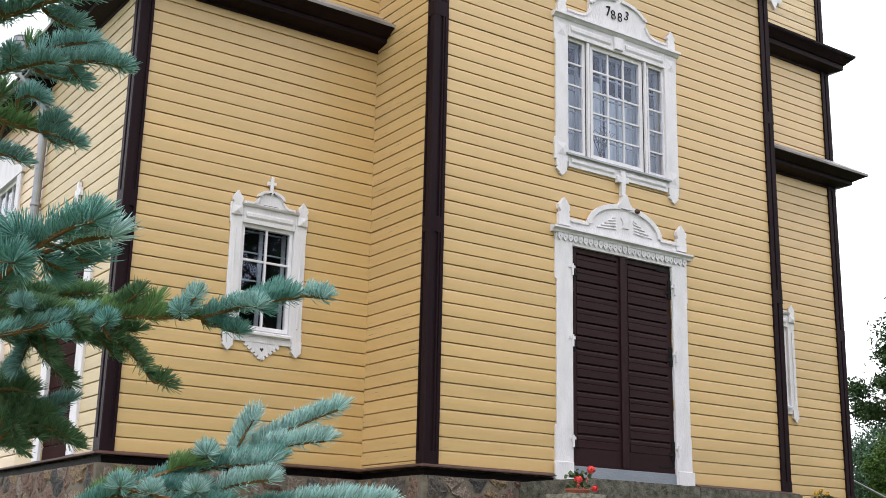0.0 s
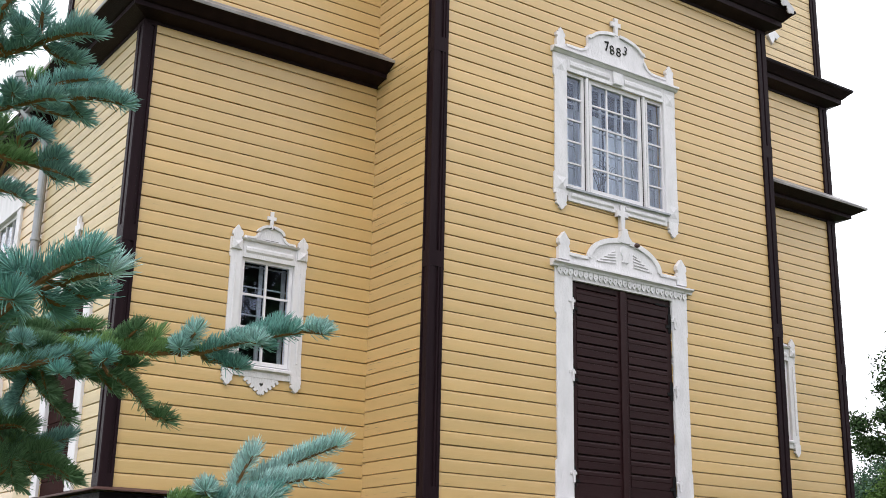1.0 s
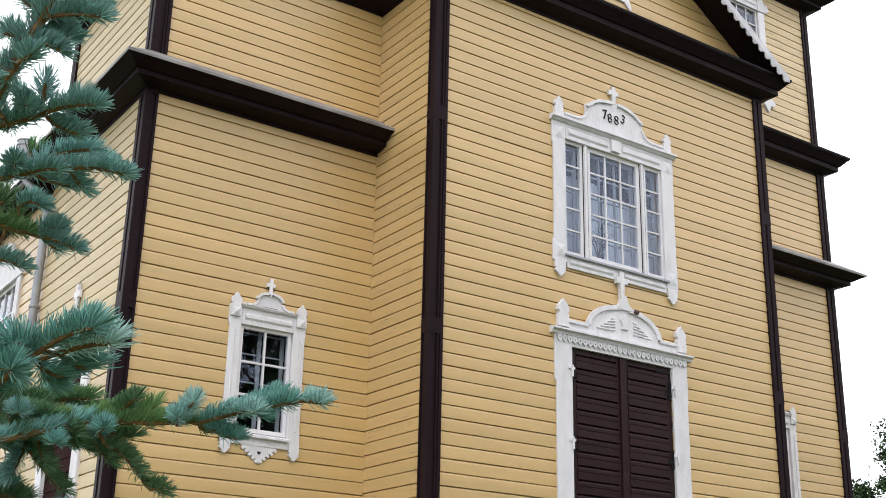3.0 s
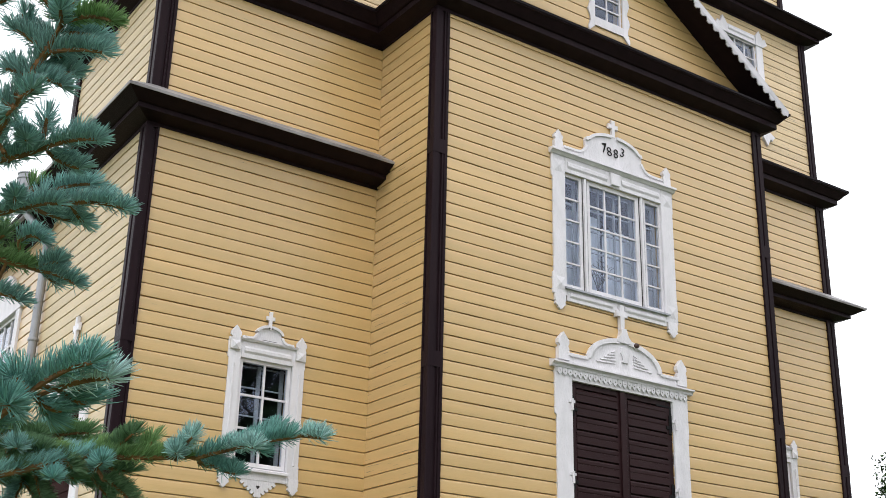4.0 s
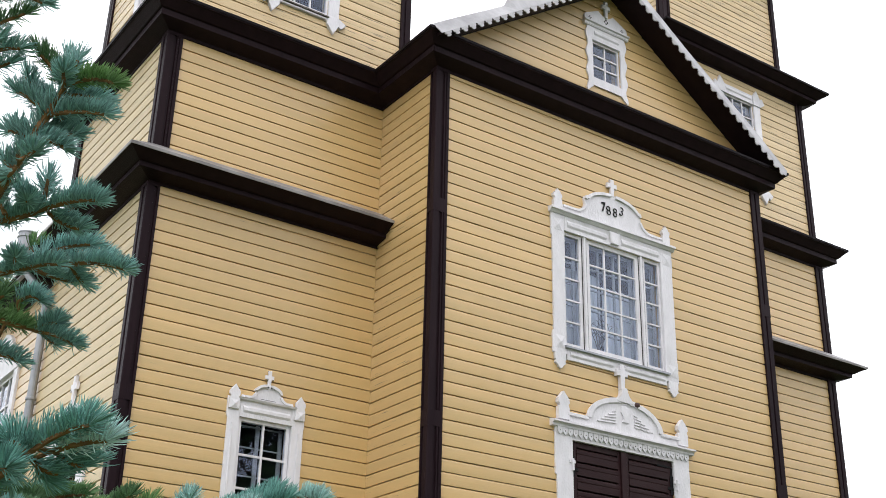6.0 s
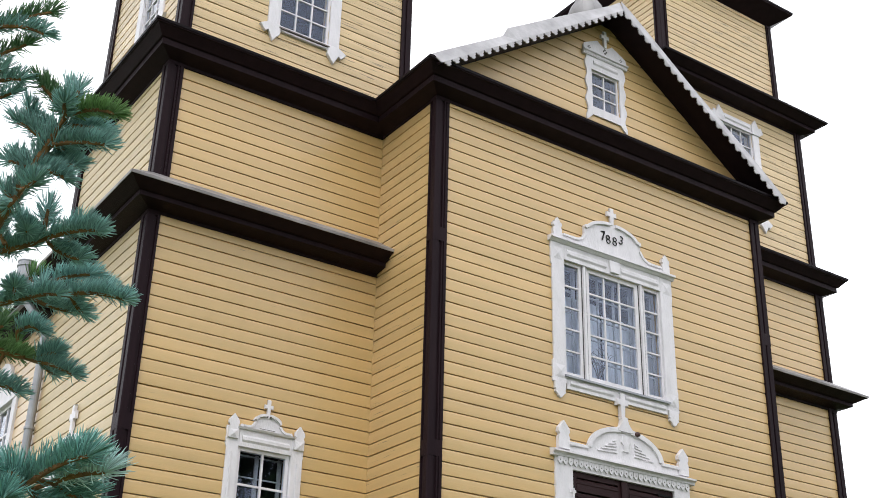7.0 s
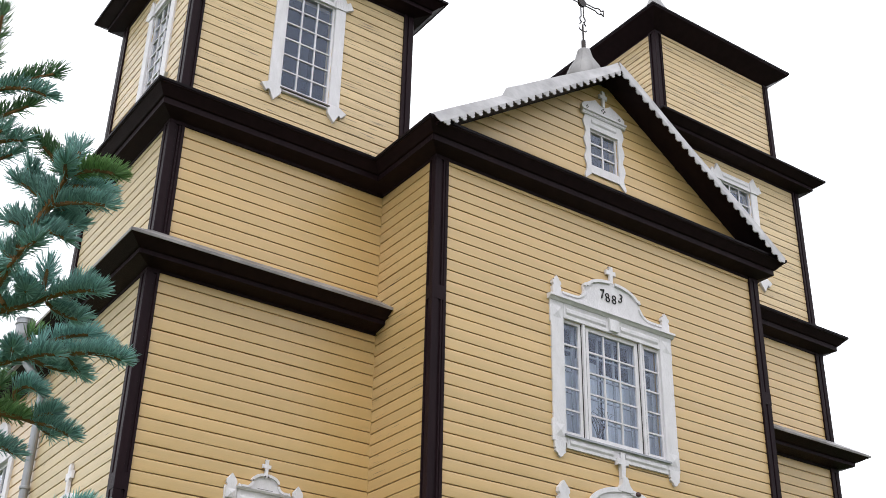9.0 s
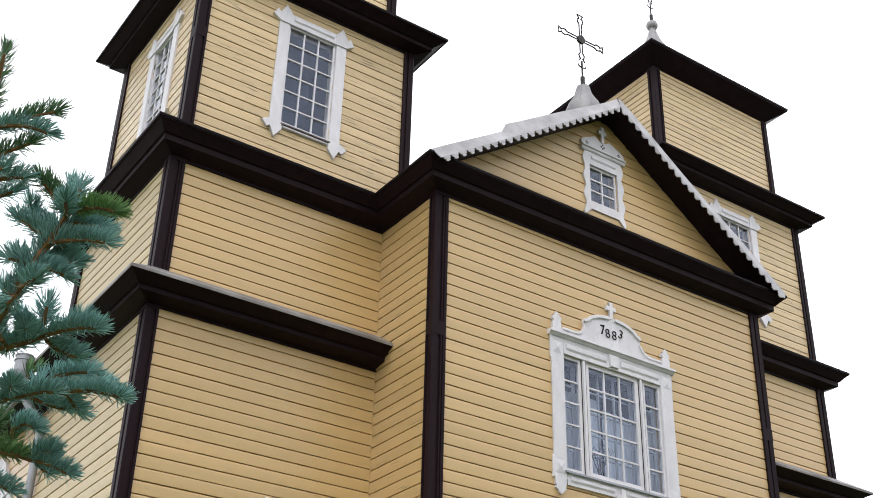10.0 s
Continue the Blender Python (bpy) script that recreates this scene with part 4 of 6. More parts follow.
def small_window(m):
    yf = -0.06
    win = part("window", box(bmesh.new(), -0.325, 0.325, yf, 0.0, 2.63, 2.84), WHITE, church, "small white six-pane window with carved casing and cross", m)
    for sx in (-1, 1):
        pts = [(0.325, 1.3), (0.48, 1.3), (0.48, 1.5), (0.465, 1.52), (0.465, 2.6), (0.48, 2.62), (0.48, 2.84), (0.325, 2.84)]
        part("jamb", plate(bmesh.new(), [(sx * x, z) for x, z in pts], yf, 0.0, 0.005), WHITE, win)
    part("lower_board", box(bmesh.new(), -0.325, 0.325, yf, 0.0, 1.3, 1.41), WHITE, win)
    sash(win, -0.32, 0.32, 1.44, 2.63, 2, 3, 0.04, 0.024)
    bm = extrude_x(bmesh.new(), [(0.0, 2.82), (-0.085, 2.82), (-0.1, 2.84), (0.0, 2.86)], -0.36, 0.36)
    part("head_moulding", bm, WHITE, win)
    raised_strip(win, -0.29, 0.29, 2.68, 2.76, yf)
    bm = extrude_x(bmesh.new(), [(0.0, 1.4), (-0.1, 1.38), (-0.1, 1.405), (0.0, 1.44)], -0.34, 0.34)
    part("sill", bm, WHITE, win)
    for sx in (-1, 1):
        part("finial", plate(bmesh.new(), finial_outline(sx * 0.41, 2.7, 2.98, 0.125), -0.085, -0.055, 0.004), WHITE, win)
        pyramid_block(win, min(sx * 0.36, sx * 0.46), max(sx * 0.36, sx * 0.46), 2.7, 2.8, -0.085, 0.02)
        part("jamb_drop", plate(bmesh.new(), drop_outline(sx * 0.415, 1.175, 1.36, 0.13), -0.075, -0.03, 0.004), WHITE, win)
        part("reed", box(bmesh.new(), sx * 0.41 - 0.012, sx * 0.41 + 0.012, yf - 0.012, yf, 1.5, 2.55, 0.005), WHITE, win)
    scoop = [(-0.322, 2.872), (-0.31, 2.885), (-0.29, 2.872)] + arc(-0.26, 2.95, 0.1, 0.082, -80, -14, 7)
    bow = [(-0.148, 2.932), (-0.15, 2.948), (-0.17, 2.95)] + arc(-0.005, 2.94, 0.168, 0.1, 170, 94, 10)
    line = scoop + bow
    half = [(0, 2.84), (-0.33, 2.84)] + line + [(0, 3.035)]
    part("pediment", plate(bmesh.new(), mirror(half), -0.065, -0.03, 0.003), WHITE, win)
    rim_strip(win, scoop[2:], 0.024, -0.092, -0.064)
    rim_strip(win, bow[2:], 0.03, -0.095, -0.064)
    part("crack", box(bmesh.new(), -0.09, 0.1, -0.0665, -0.064, 2.862, 2.867), GAP_SHADE, win)
    for sx in (-1, 1):
        part("notch", plate(bmesh.new(), [(sx * 0.02 + dx, 3.008 + dz) for dx, dz in ((-0.011, 0), (0, -0.013), (0.011, 0), (0, 0.011))], -0.0955, -0.09), GAP_SHADE, win)
    part("cross", plate(bmesh.new(), cross_outline(2.99, 3.21, 0.105, 0.034), -0.075, -0.045, 0.003), WHITE, win)
    # apron with a sawn edge and a dark heart plate for the shade in a hole
    half = [(0, 1.105)]
    ux, uz, nx, nz = -0.79, 0.61, -0.61, -0.79
    for i in range(5):
        bx, bz = -0.006 + ux * 0.053 * i, 1.13 + uz * 0.053 * i
        for along, off in ((0.006, -0.004), (0.002, 0.016), (0.012, 0.026), (0.03, 0.026), (0.04, 0.016), (0.036, -0.004), (0.045, -0.012)):
            half.append((min(bx + ux * along + nx * off, 0.0 if i else -0.001), bz + uz * along + nz * off))
    half += [(-0.235, 1.3), (-0.235, 1.33), (0, 1.33)]
    part("apron", plate(bmesh.new(), mirror(half), -0.055, -0.03, 0.003), WHITE, win, "white apron with sawn edge")
    part("heart", plate(bmesh.new(), mirror([(0, 1.205), (-0.022, 1.228), (-0.02, 1.242), (-0.01, 1.246), (0, 1.238)]), -0.0575, -0.054), GAP_SHADE, win)
    # inner sash that shows through the glass
    for x in (-0.3, -0.012, 0.275):
        part("inner_sash_bar", box(bmesh.new(), x - 0.022, x + 0.022, 0.1, 0.125, 1.46, 2.6), OLD_WHITE, win)
    for z in (1.5, 1.72, 2.02, 2.34, 2.58):
        part("inner_sash_bar", box(bmesh.new(), -0.31, 0.31, 0.102, 0.123, z - 0.007, z + 0.007), OLD_WHITE, win)
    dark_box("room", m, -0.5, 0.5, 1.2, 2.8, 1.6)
    return win


def pediment_window(m):
    yf = -0.06
    win = part("window", box(bmesh.new(), -0.285, 0.285, yf, 0.0, 8.58, 8.81), WHITE, church, "small white gable window with scalloped casing and cross", m)
    for sx in (-1, 1):
        inner = 0.285
        pts = [(inner, 7.82), (0.4, 7.72)]
        for i in range(25):
            f = i / 24
            pts.append((0.395 + 0.022 * math.cos(f * 2 * math.pi * 3.5), 7.76 + f * 1.05))
        pts += [(inner, 8.81)]
        part("jamb", plate(bmesh.new(), [(sx * x, z) for x, z in pts], yf, 0.0), WHITE, win)
    part("lower_board", box(bmesh.new(), -0.285, 0.285, yf, 0.0, 7.83, 7.955), WHITE, win)
    sash(win, -0.28, 0.28, 7.955, 8.585, 2, 3, 0.035, 0.024)
    bm = extrude_x(bmesh.new(), [(0.0, 8.79), (-0.075, 8.79), (-0.085, 8.83), (-0.11, 8.84), (-0.11, 8.86), (0.0, 8.88)], -0.45, 0.45)
    part("head_moulding", bm, WHITE, win)
    bm = bmesh.new()
    for i in range(26):
        x = -0.42 + i * 0.0325
        box(bm, x, x + 0.018, -0.088, -0.07, 8.8, 8.825)
    part("dentils", bm, WHITE, win)
    half = [(0, 8.86), (-0.43, 8.86), (-0.445, 8.93), (-0.42, 8.975), (-0.15, 9.1), (-0.12, 9.07), (-0.05, 9.03), (0, 9.03)]
    part("pediment", plate(bmesh.new(), mirror(half), -0.07, -0.03, 0.003), WHITE, win, "white pierced triangular pediment")
    for cx, cz, r in ((0, 8.96, 0.03), (-0.33, 8.925, 0.02), (0.33, 8.925, 0.02)):
        bm = bmesh.new()
        for a in range(4):
            x, z = cx + r * math.cos(a * math.pi / 2), cz + r * math.sin(a * math.pi / 2)
            plate(bm, [(x + r * 0.5 * math.cos(q * math.pi / 4), z + r * 0.5 * math.sin(q * math.pi / 4)) for q in range(8)], -0.073, -0.069)
        part("pierced_flower", bm, GAP_SHADE, win)
    part("cross", plate(bmesh.new(), cross_outline(9.02, 9.3, 0.16, 0.05), -0.09, -0.05, 0.003), WHITE, win)
    raised_strip(win, -0.25, 0.25, 8.66, 8.74, yf)
    dark_box("room", m, -0.5, 0.5, 7.7, 9.0, 1.4)
    return win


def tower_window(m, half_w, z0, z1, cols, rows, rail=0.16):
    yf = -0.062
    o = half_w + rail
    win = part("window", box(bmesh.new(), -half_w, half_w, yf, 0.0, z1 - 0.005, z1 + 0.05), WHITE, church, "tall white many-paned belfry window with diamond-cornered casing", m)
    for sx in (-1, 1):
        part("jamb", box(bmesh.new(), min(sx * half_w, sx * o), max(sx * half_w, sx * o), yf, 0.0, z0 - 0.03, z1 + 0.05, 0.006), WHITE, win)
    part("lower_board", box(bmesh.new(), -half_w, half_w, yf, 0.0, z0 - 0.09, z0 + 0.005), WHITE, win)
    sash(win, -half_w, half_w, z0, z1, cols, rows, 0.03, 0.019)
    for sx in (-1, 1):
        # corner blocks with slanted ears
        c = half_w + rail * 0.5
        head = [(c - 0.1, z1 - 0.02), (c + 0.07, z1 - 0.02), (c + 0.19, z1 + 0.06), (c + 0.13, z1 + 0.17), (c + 0.08, z1 + 0.12), (c + 0.0, z1 + 0.29), (c - 0.1, z1 + 0.16)]
        foot = [(c - 0.1, z0 - 0.0), (c + 0.07, z0 - 0.0), (c + 0.19, z0 - 0.07), (c + 0.11, z0 - 0.16), (c + 0.07, z0 - 0.12), (c + 0.0, z0 - 0.27), (c - 0.1, z0 - 0.14)]
        part("ear_block", plate(bmesh.new(), [(sx * x, z) for x, z in head], -0.08, -0.03, 0.004), WHITE, win)
        part("ear_block", plate(bmesh.new(), [(sx * x, z) for x, z in foot], -0.08, -0.03, 0.004), WHITE, win)
    raised_strip(win, -half_w * 0.85, half_w * 0.85, z1 + 0.06, z1 + 0.13, yf)
    box_bm = box(bmesh.new(), -half_w, half_w, yf, 0.0, z1 + 0.05, z1 + 0.17)
    part("head_board", box_bm, WHITE, win)
    bm = extrude_x(bmesh.new(), [(0.0, z0 - 0.03), (-0.09, z0 - 0.05), (-0.09, z0 - 0.03), (0.0, z0 + 0.01)], -half_w, half_w)
    part("sill", bm, WORN_SILL, win, "bare weathered wooden sill")
    raised_strip(win, -half_w * 0.9, half_w * 0.9, z0 - 0.09, z0 - 0.055, yf)
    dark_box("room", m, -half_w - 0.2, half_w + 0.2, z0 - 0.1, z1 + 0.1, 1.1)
    return win


main_window(pose(2.8, 0, 0))
front_door(pose(2.85, 0, 0))
small_window(pose(SWX, D, 0))
small_window(pose(W - SWX, D, 0))
pediment_window(pose(2.815, 0, 0) @ Matrix.Diagonal((0.92, 1, 1, 1)))
tower_window(pose(TWX, D, 0), 0.37, 8.22, 9.87, 3, 6)
tower_window(pose(W - TWX, D, 0), 0.37, 8.22, 9.87, 3, 6)
tower_window(pose(-2.95, SIDE_WIN, 0, 0, 0, -90), 0.33, 8.3, 9.75, 3, 6)
for i, (a, b, top) in enumerate(((-0.9, -0.02, 5.1), (0.02, 0.9, 4.98))):
    cloth("curtain", a, b, 3.8, top, 0.24, 7, 0.018, pose(2.8, 0, 0), "white net curtain hanging behind the window panes", 5 + i)


def dried_twigs(x, y, z):
    """A bunch of bare twigs in a small jar on the inner sill."""
    rnd = random.Random(9)
    t = thing("dried_twigs", "bunch of dark dried twigs standing behind the window glass", "twigs", (x, y, z))
    part("jar", lathe(bmesh.new(), [(0.03, 0.0), (0.035, 0.01), (0.035, 0.09), (0.028, 0.1)], (0, 0, 0), 14), CLAY, t)
    for i in range(9):
        bm = bmesh.new()
        p = Vector((rnd.uniform(-0.015, 0.015), 0, 0.06))
        d = Vector((rnd.uniform(-0.5, 0.5), rnd.uniform(-0.05, 0.05), 1)).normalized()
        for k in range(6):
            q = p + d * 0.075
            rod(bm, p, q, 0.0065 - 0.0006 * k, 0.006 - 0.0006 * k, 5)
            if k > 1:
                side = Vector((rnd.choice((-1, 1)) * rnd.uniform(0.5, 1), 0, rnd.uniform(0.2, 0.9))).normalized()
                rod(bm, q, q + side * rnd.uniform(0.04, 0.09), 0.004, 0.0025, 4)
            p, d = q, (d + Vector((rnd.uniform(-0.3, 0.3), 0, rnd.uniform(-0.25, 0.1)))).normalized()
        part("twig", bm, BARK, t)
    return t


dried_twigs(2.6, 0.068, 3.9)


# side door, downpipe and nave
def side_door(m):
    """Local x along the wall, -y out."""
    door = part("side_door", box(bmesh.new(), -0.5, 0.5, -0.07, 0.0, 2.3, 2.5), WHITE, church, "brown plank side door in a white casing", m)
    for sx in (-1, 1):
        a, b = sorted((sx * 0.5, sx * 0.72))
        part("jamb", box(bmesh.new(), a, b, -0.07, 0.0, 0.02, 2.5, 0.005), WHITE, door)
    k = 14
    for i in range(k):
        h = 2.28 / k
        bm = extrude_x(bmesh.new(), [(0.04, 0), (-0.018, 0), (-0.018, h - 0.012), (-0.004, h - 0.006), (-0.004, h), (0.04, h)], -0.5, 0.5)
        part("plank", bm, SIDE_BROWN, door, m=pose(0, 0, 0.02 + h * i))
    half = [(0, 2.5), (-0.8, 2.5), (-0.8, 2.56), (-0.55, 2.58)] + arc(0, 2.58, 0.5, 0.26, 178, 92, 8) + [(0, 2.84)]
    part("pediment", plate(bmesh.new(), mirror(half), -0.1, -0.03, 0.004), WHITE, door)
    part("cross", plate(bmesh.new(), cross_outline(2.82, 3.2, 0.2, 0.07), -0.08, -0.045, 0.004), WHITE, door)
    return door


side_door(pose(-S, 2.74, 0, 0, 0, -90))
bm = bmesh.new()
px, py = -S - 0.1, 4.38
rod(bm, (px, py, 0.3), (px, py, 4.6), 0.055, 0.055, 14)
rod(bm, (px, py, 4.6), (px - 0.31, py + 0.32, 5.17), 0.055, 0.055, 14)
lathe(bm, [(0.055, -0.05), (0.06, 0.05), (0.115, 0.26), (0.115, 0.4), (0.128, 0.405), (0.128, 0.425), (0.115, 0.43), (0.115, 0.47), (0.125, 0.475), (0.125, 0.49), (0.1, 0.49)], (px - 0.31, py + 0.32, 5.14), 18)
pipe = part("downpipe", bm, TIN, church, "pale grey tin downpipe with a funnel head", smooth=False)
for z in (0.9, 2.2, 3.3, 4.4):
    bm = bmesh.new()
    lathe(bm, [(0.064, -0.02), (0.068, -0.012), (0.068, 0.012), (0.064, 0.02)], (px, py, z), 14)
    box(bm, px + 0.05, px + 0.1, py - 0.01, py + 0.01, z - 0.01, z + 0.01)
    part("pipe_clip", bm, TIN, pipe)

NAVE_END = 17.0
NL = NAVE_END - BACK
nave_openings = [(NL - (y + 0.7 - BACK), NL - (y - 0.7 - BACK), 1.6, 4.0) for y in (6.25, 9.6)]
wall("nave_wall", (-S, NAVE_END, 0), -90, NL, 0.02, 4.95, nave_openings, label="yellow weatherboarded nave wall")
wall("nave_wall", (W + S, BACK, 0), 90, NL, 0.02, 4.95, boards=False)
wall("nave_wall", (W + S, NAVE_END, 0), 180, W + 2 * S, 0.02, 4.95, boards=False)


def nave_window(m):
    win = part("window", plate(bmesh.new(), mirror([(0, 4.0), (-0.95, 4.0), (-0.95, 4.12), (-0.6, 4.18)] + arc(0, 4.18, 0.5, 0.5, 178, 92, 9) + [(0, 4.7)]), -0.08, 0.0, 0.004), WHITE, church, "tall white nave window with an arched pediment", m)
    for sx in (-1, 1):
        a, b = sorted((sx * 0.7, sx * 0.88))
        part("jamb", box(bmesh.new(), a, b, -0.07, 0.0, 1.45, 4.0, 0.005), WHITE, win)
    part("lower_board", box(bmesh.new(), -0.95, 0.95, -0.08, 0.0, 1.4, 1.6), WHITE, win)
    sash(win, -0.7, 0.7, 1.6, 4.0, 4, 6, 0.05, 0.03)
    dark_box("room", m, -0.9, 0.9, 1.4, 4.2, 1.2)


for y in (6.25, 9.6):
    nave_window(pose(-S, y, 0, 0, 0, -90))
cornice([(-S, NAVE_END), (-S, BACK + 0.2)], 4.9, 0.4, 0.2, 0.0, 0.2)
cornice([(W + S, BACK), (W + S, NAVE_END)], 4.9, 0.4, 0.2, 0.0, 0.2)
bm = bmesh.new()
ridge = 8.6
vs = [[bm.verts.new(v) for v in ((-S - 0.38, y, 5.1), (AXIS, y, ridge), (W + S + 0.38, y, 5.1), (W + S + 0.38, y, 5.04), (-S - 0.38, y, 5.04))] for y in (BACK, NAVE_END)]
bm.faces.new(vs[0])
bm.faces.new(vs[1][::-1])
for i in range(5):
    bm.faces.new((vs[0][i], vs[0][(i + 1) % 5], vs[1][(i + 1) % 5], vs[1][i]))
part("nave_roof", bm, ROOF, church, "grey sheet-metal nave roof")

# base ledge of brown sheet round the foot of the walls
led = [(0.0, 0.03), (0.045, 0.022), (0.13, -0.008), (0.13, -0.02), (0.115, -0.02), (0.115, -0.014), (0.0, -0.012)]
part("base_ledge", sweep(bmesh.new(), led, [(-S, NAVE_END), (-S, D), (0, D), (0, 0), (1.7, 0)]), FLASHING, church, "dark reddish-brown sheet ledge over the footing")
part("base_ledge", sweep(bmesh.new(), led, [(4.0, 0), (W, 0), (W, D), (W + S, D), (W + S, NAVE_END)]), FLASHING, church)
# added dark band: stands for the shade in the gap under the ledge
bm = sweep(bmesh.new(), [(0.02, -0.105), (0.02, -0.03), (-0.3, -0.03), (-0.3, -0.105)], [(-S, NAVE_END), (-S, D), (0, D), (0, 0), (W, 0), (W, D), (W + S, D), (W + S, NAVE_END)])
part("sill_beam", bm, BROWN_SHADED, church, "dark band for the shaded gap between ledge and stones")

# ---- footing of field stones ----
FOOT = -1.7
foot = part("footing", sweep(bmesh.new(), [(0.082, FOOT), (0.082, -0.105), (-0.3, -0.105), (-0.3, FOOT)], [(-S, NAVE_END), (-S, D), (0, D), (0, 0), (W, 0), (W, D), (W + S, D), (W + S, NAVE_END)]), MORTAR, church, "footing of split field stones in lime mortar")


def cells(rnd, length, height, size):
    """Uneven polygons that fill a strip: each keeps what lies nearer to its own seed."""
    seeds = []
    for i in range(int(length * height / (size * size) * 6)):
        q = (rnd.uniform(-0.1, length + 0.1), rnd.uniform(0, height))
        if all(math.hypot(q[0] - o[0], (q[1] - o[1]) * 1.25) > size * rnd.uniform(0.5, 1.0) for o in seeds):
            seeds.append(q)
    for a in seeds:
        poly = [(-0.02, 0.0), (length + 0.02, 0.0), (length + 0.02, height), (-0.02, height)]
        for b in seeds:
            if b is a or math.hypot(a[0] - b[0], a[1] - b[1]) > size * 4:
                continue
            nx, nz = b[0] - a[0], b[1] - a[1]
            k = nx * (a[0] + b[0]) / 2 + nz * (a[1] + b[1]) / 2
            out = []
            for p, q in zip(poly, poly[1:] + poly[:1]):
                dp, dq = nx * p[0] + nz * p[1] - k, nx * q[0] + nz * q[1] - k
                if dp <= 0:
                    out.append(p)
                if dp * dq < 0:
                    f = dp / (dp - dq)
                    out.append((p[0] + (q[0] - p[0]) * f, p[1] + (q[1] - p[1]) * f))
            poly = out
            if len(poly) < 3:
                break
        if len(poly) >= 3:
            yield poly


def stone_mesh(rnd, poly):
    """A split stone with a broken, uneven face, filling its cell but for the joint."""
    cx, cz = sum(p[0] for p in poly) / len(poly), sum(p[1] for p in poly) / len(poly)
    ring = []
    for p, q in zip(poly, poly[1:] + poly[:1]):
        k = max(1, int(math.hypot(p[0] - q[0], p[1] - q[1]) / 0.07))
        for i in range(k):
            x, z = p[0] + (q[0] - p[0]) * i / k - cx, p[1] + (q[1] - p[1]) * i / k - cz
            d = math.hypot(x, z) + 1e-6
            g = 1 - rnd.uniform(0.004, 0.018) / d
            ring.append((x * g, z * g))
    bm = bmesh.new()
    tx, tz = rnd.uniform(-0.12, 0.12), rnd.uniform(-0.12, 0.12)
    rows = [[bm.verts.new((x, 0.03, z)) for x, z in ring]]
    for f, y, j in ((1.0, -0.03, 0.008), (0.93, -0.052, 0.008), (0.5, -0.066, 0.014)):
        rows.append([bm.verts.new((x * f + rnd.uniform(-j, j) * 0.6, y + tx * x * f + tz * z * f + rnd.uniform(-j, j), z * f + rnd.uniform(-j, j) * 0.6)) for x, z in ring])
    for a, b in zip(rows, rows[1:]):
        for i in range(len(ring)):
            j = (i + 1) % len(ring)
            bm.faces.new((a[i], a[j], b[j], b[i]))
    mid = bm.verts.new((0, -0.068 + rnd.uniform(-0.012, 0.012), 0))
    for i in range(len(ring)):
        bm.faces.new((rows[-1][i], rows[-1][(i + 1) % len(ring)], mid))
    bmesh.ops.recalc_face_normals(bm, faces=bm.faces)
    me = bpy.data.meshes.new("stone")
    bm.to_mesh(me)
    bm.free()
    me.materials.append(STONE)
    return me, cx, cz


def stones(origin, turn, length, z_lo, z_hi, seed):
    rnd = random.Random(seed)
    m = pose(*origin, 0, 0, turn)
    for poly in cells(rnd, length, z_hi - z_lo, 0.26):
        me, cx, cz = stone_mesh(rnd, poly)
        s = new("stone", me)
        s.parent = foot
        s.matrix_basis = m @ pose(cx, -0.035, z_lo + cz)


stones((-S, 8.0, 0), -90, 8.0 - D, -0.75, -0.1, 11)
stones((-S, D, 0), 0, S, -0.75, -0.1, 12)
stones((0, D, 0), -90, D, -0.75, -0.1, 13)
stones((0, 0, 0), 0, 1.9, -0.75, -0.1, 14)
stones((4.0, 0, 0), 0, W - 4.0, -0.75, -0.1, 15)


# ---- landing, flowers, rail ----
def rough_block(x0, x1, y0, y1, z0, z1, seed, cell=0.06, amp=0.006):
    """A weathered block: its faces divided and worn unevenly, most along the edges."""
    bm = box(bmesh.new(), x0, x1, y0, y1, z0, z1)
    for axis, lo, hi in ((0, x0, x1), (1, y0, y1), (2, z0, z1)):
        k = max(2, int((hi - lo) / cell))
        nrm = [0, 0, 0]
        nrm[axis] = 1
        for i in range(1, k):
            at = [0, 0, 0]
            at[axis] = lo + (hi - lo) * i / k
            bmesh.ops.bisect_plane(bm, geom=bm.verts[:] + bm.edges[:] + bm.faces[:], plane_co=at, plane_no=nrm)
    mid = Vector(((x0 + x1) / 2, (y0 + y1) / 2, (z0 + z1) / 2))
    for v in bm.verts:
        on = sum(1 for c, lo, hi in ((v.co.x, x0, x1), (v.co.y, y0, y1), (v.co.z, z0, z1)) if min(abs(c - lo), abs(c - hi)) < 1e-4)
        n = noise.noise_vector(v.co * 9.0 + Vector((seed * 7.0, 0, 0)))
        n2 = noise.noise_vector(v.co * 31.0 + Vector((seed * 3.0, 0, 0)))
        v.co += (n * amp + n2 * amp * 0.6)
        if on >= 2:
            d = (mid - v.co)
            v.co += Vector((math.copysign(1, d.x) if on else 0, math.copysign(1, d.y), math.copysign(1, d.z))) * amp * abs(n.x + n2.y)
    return bm


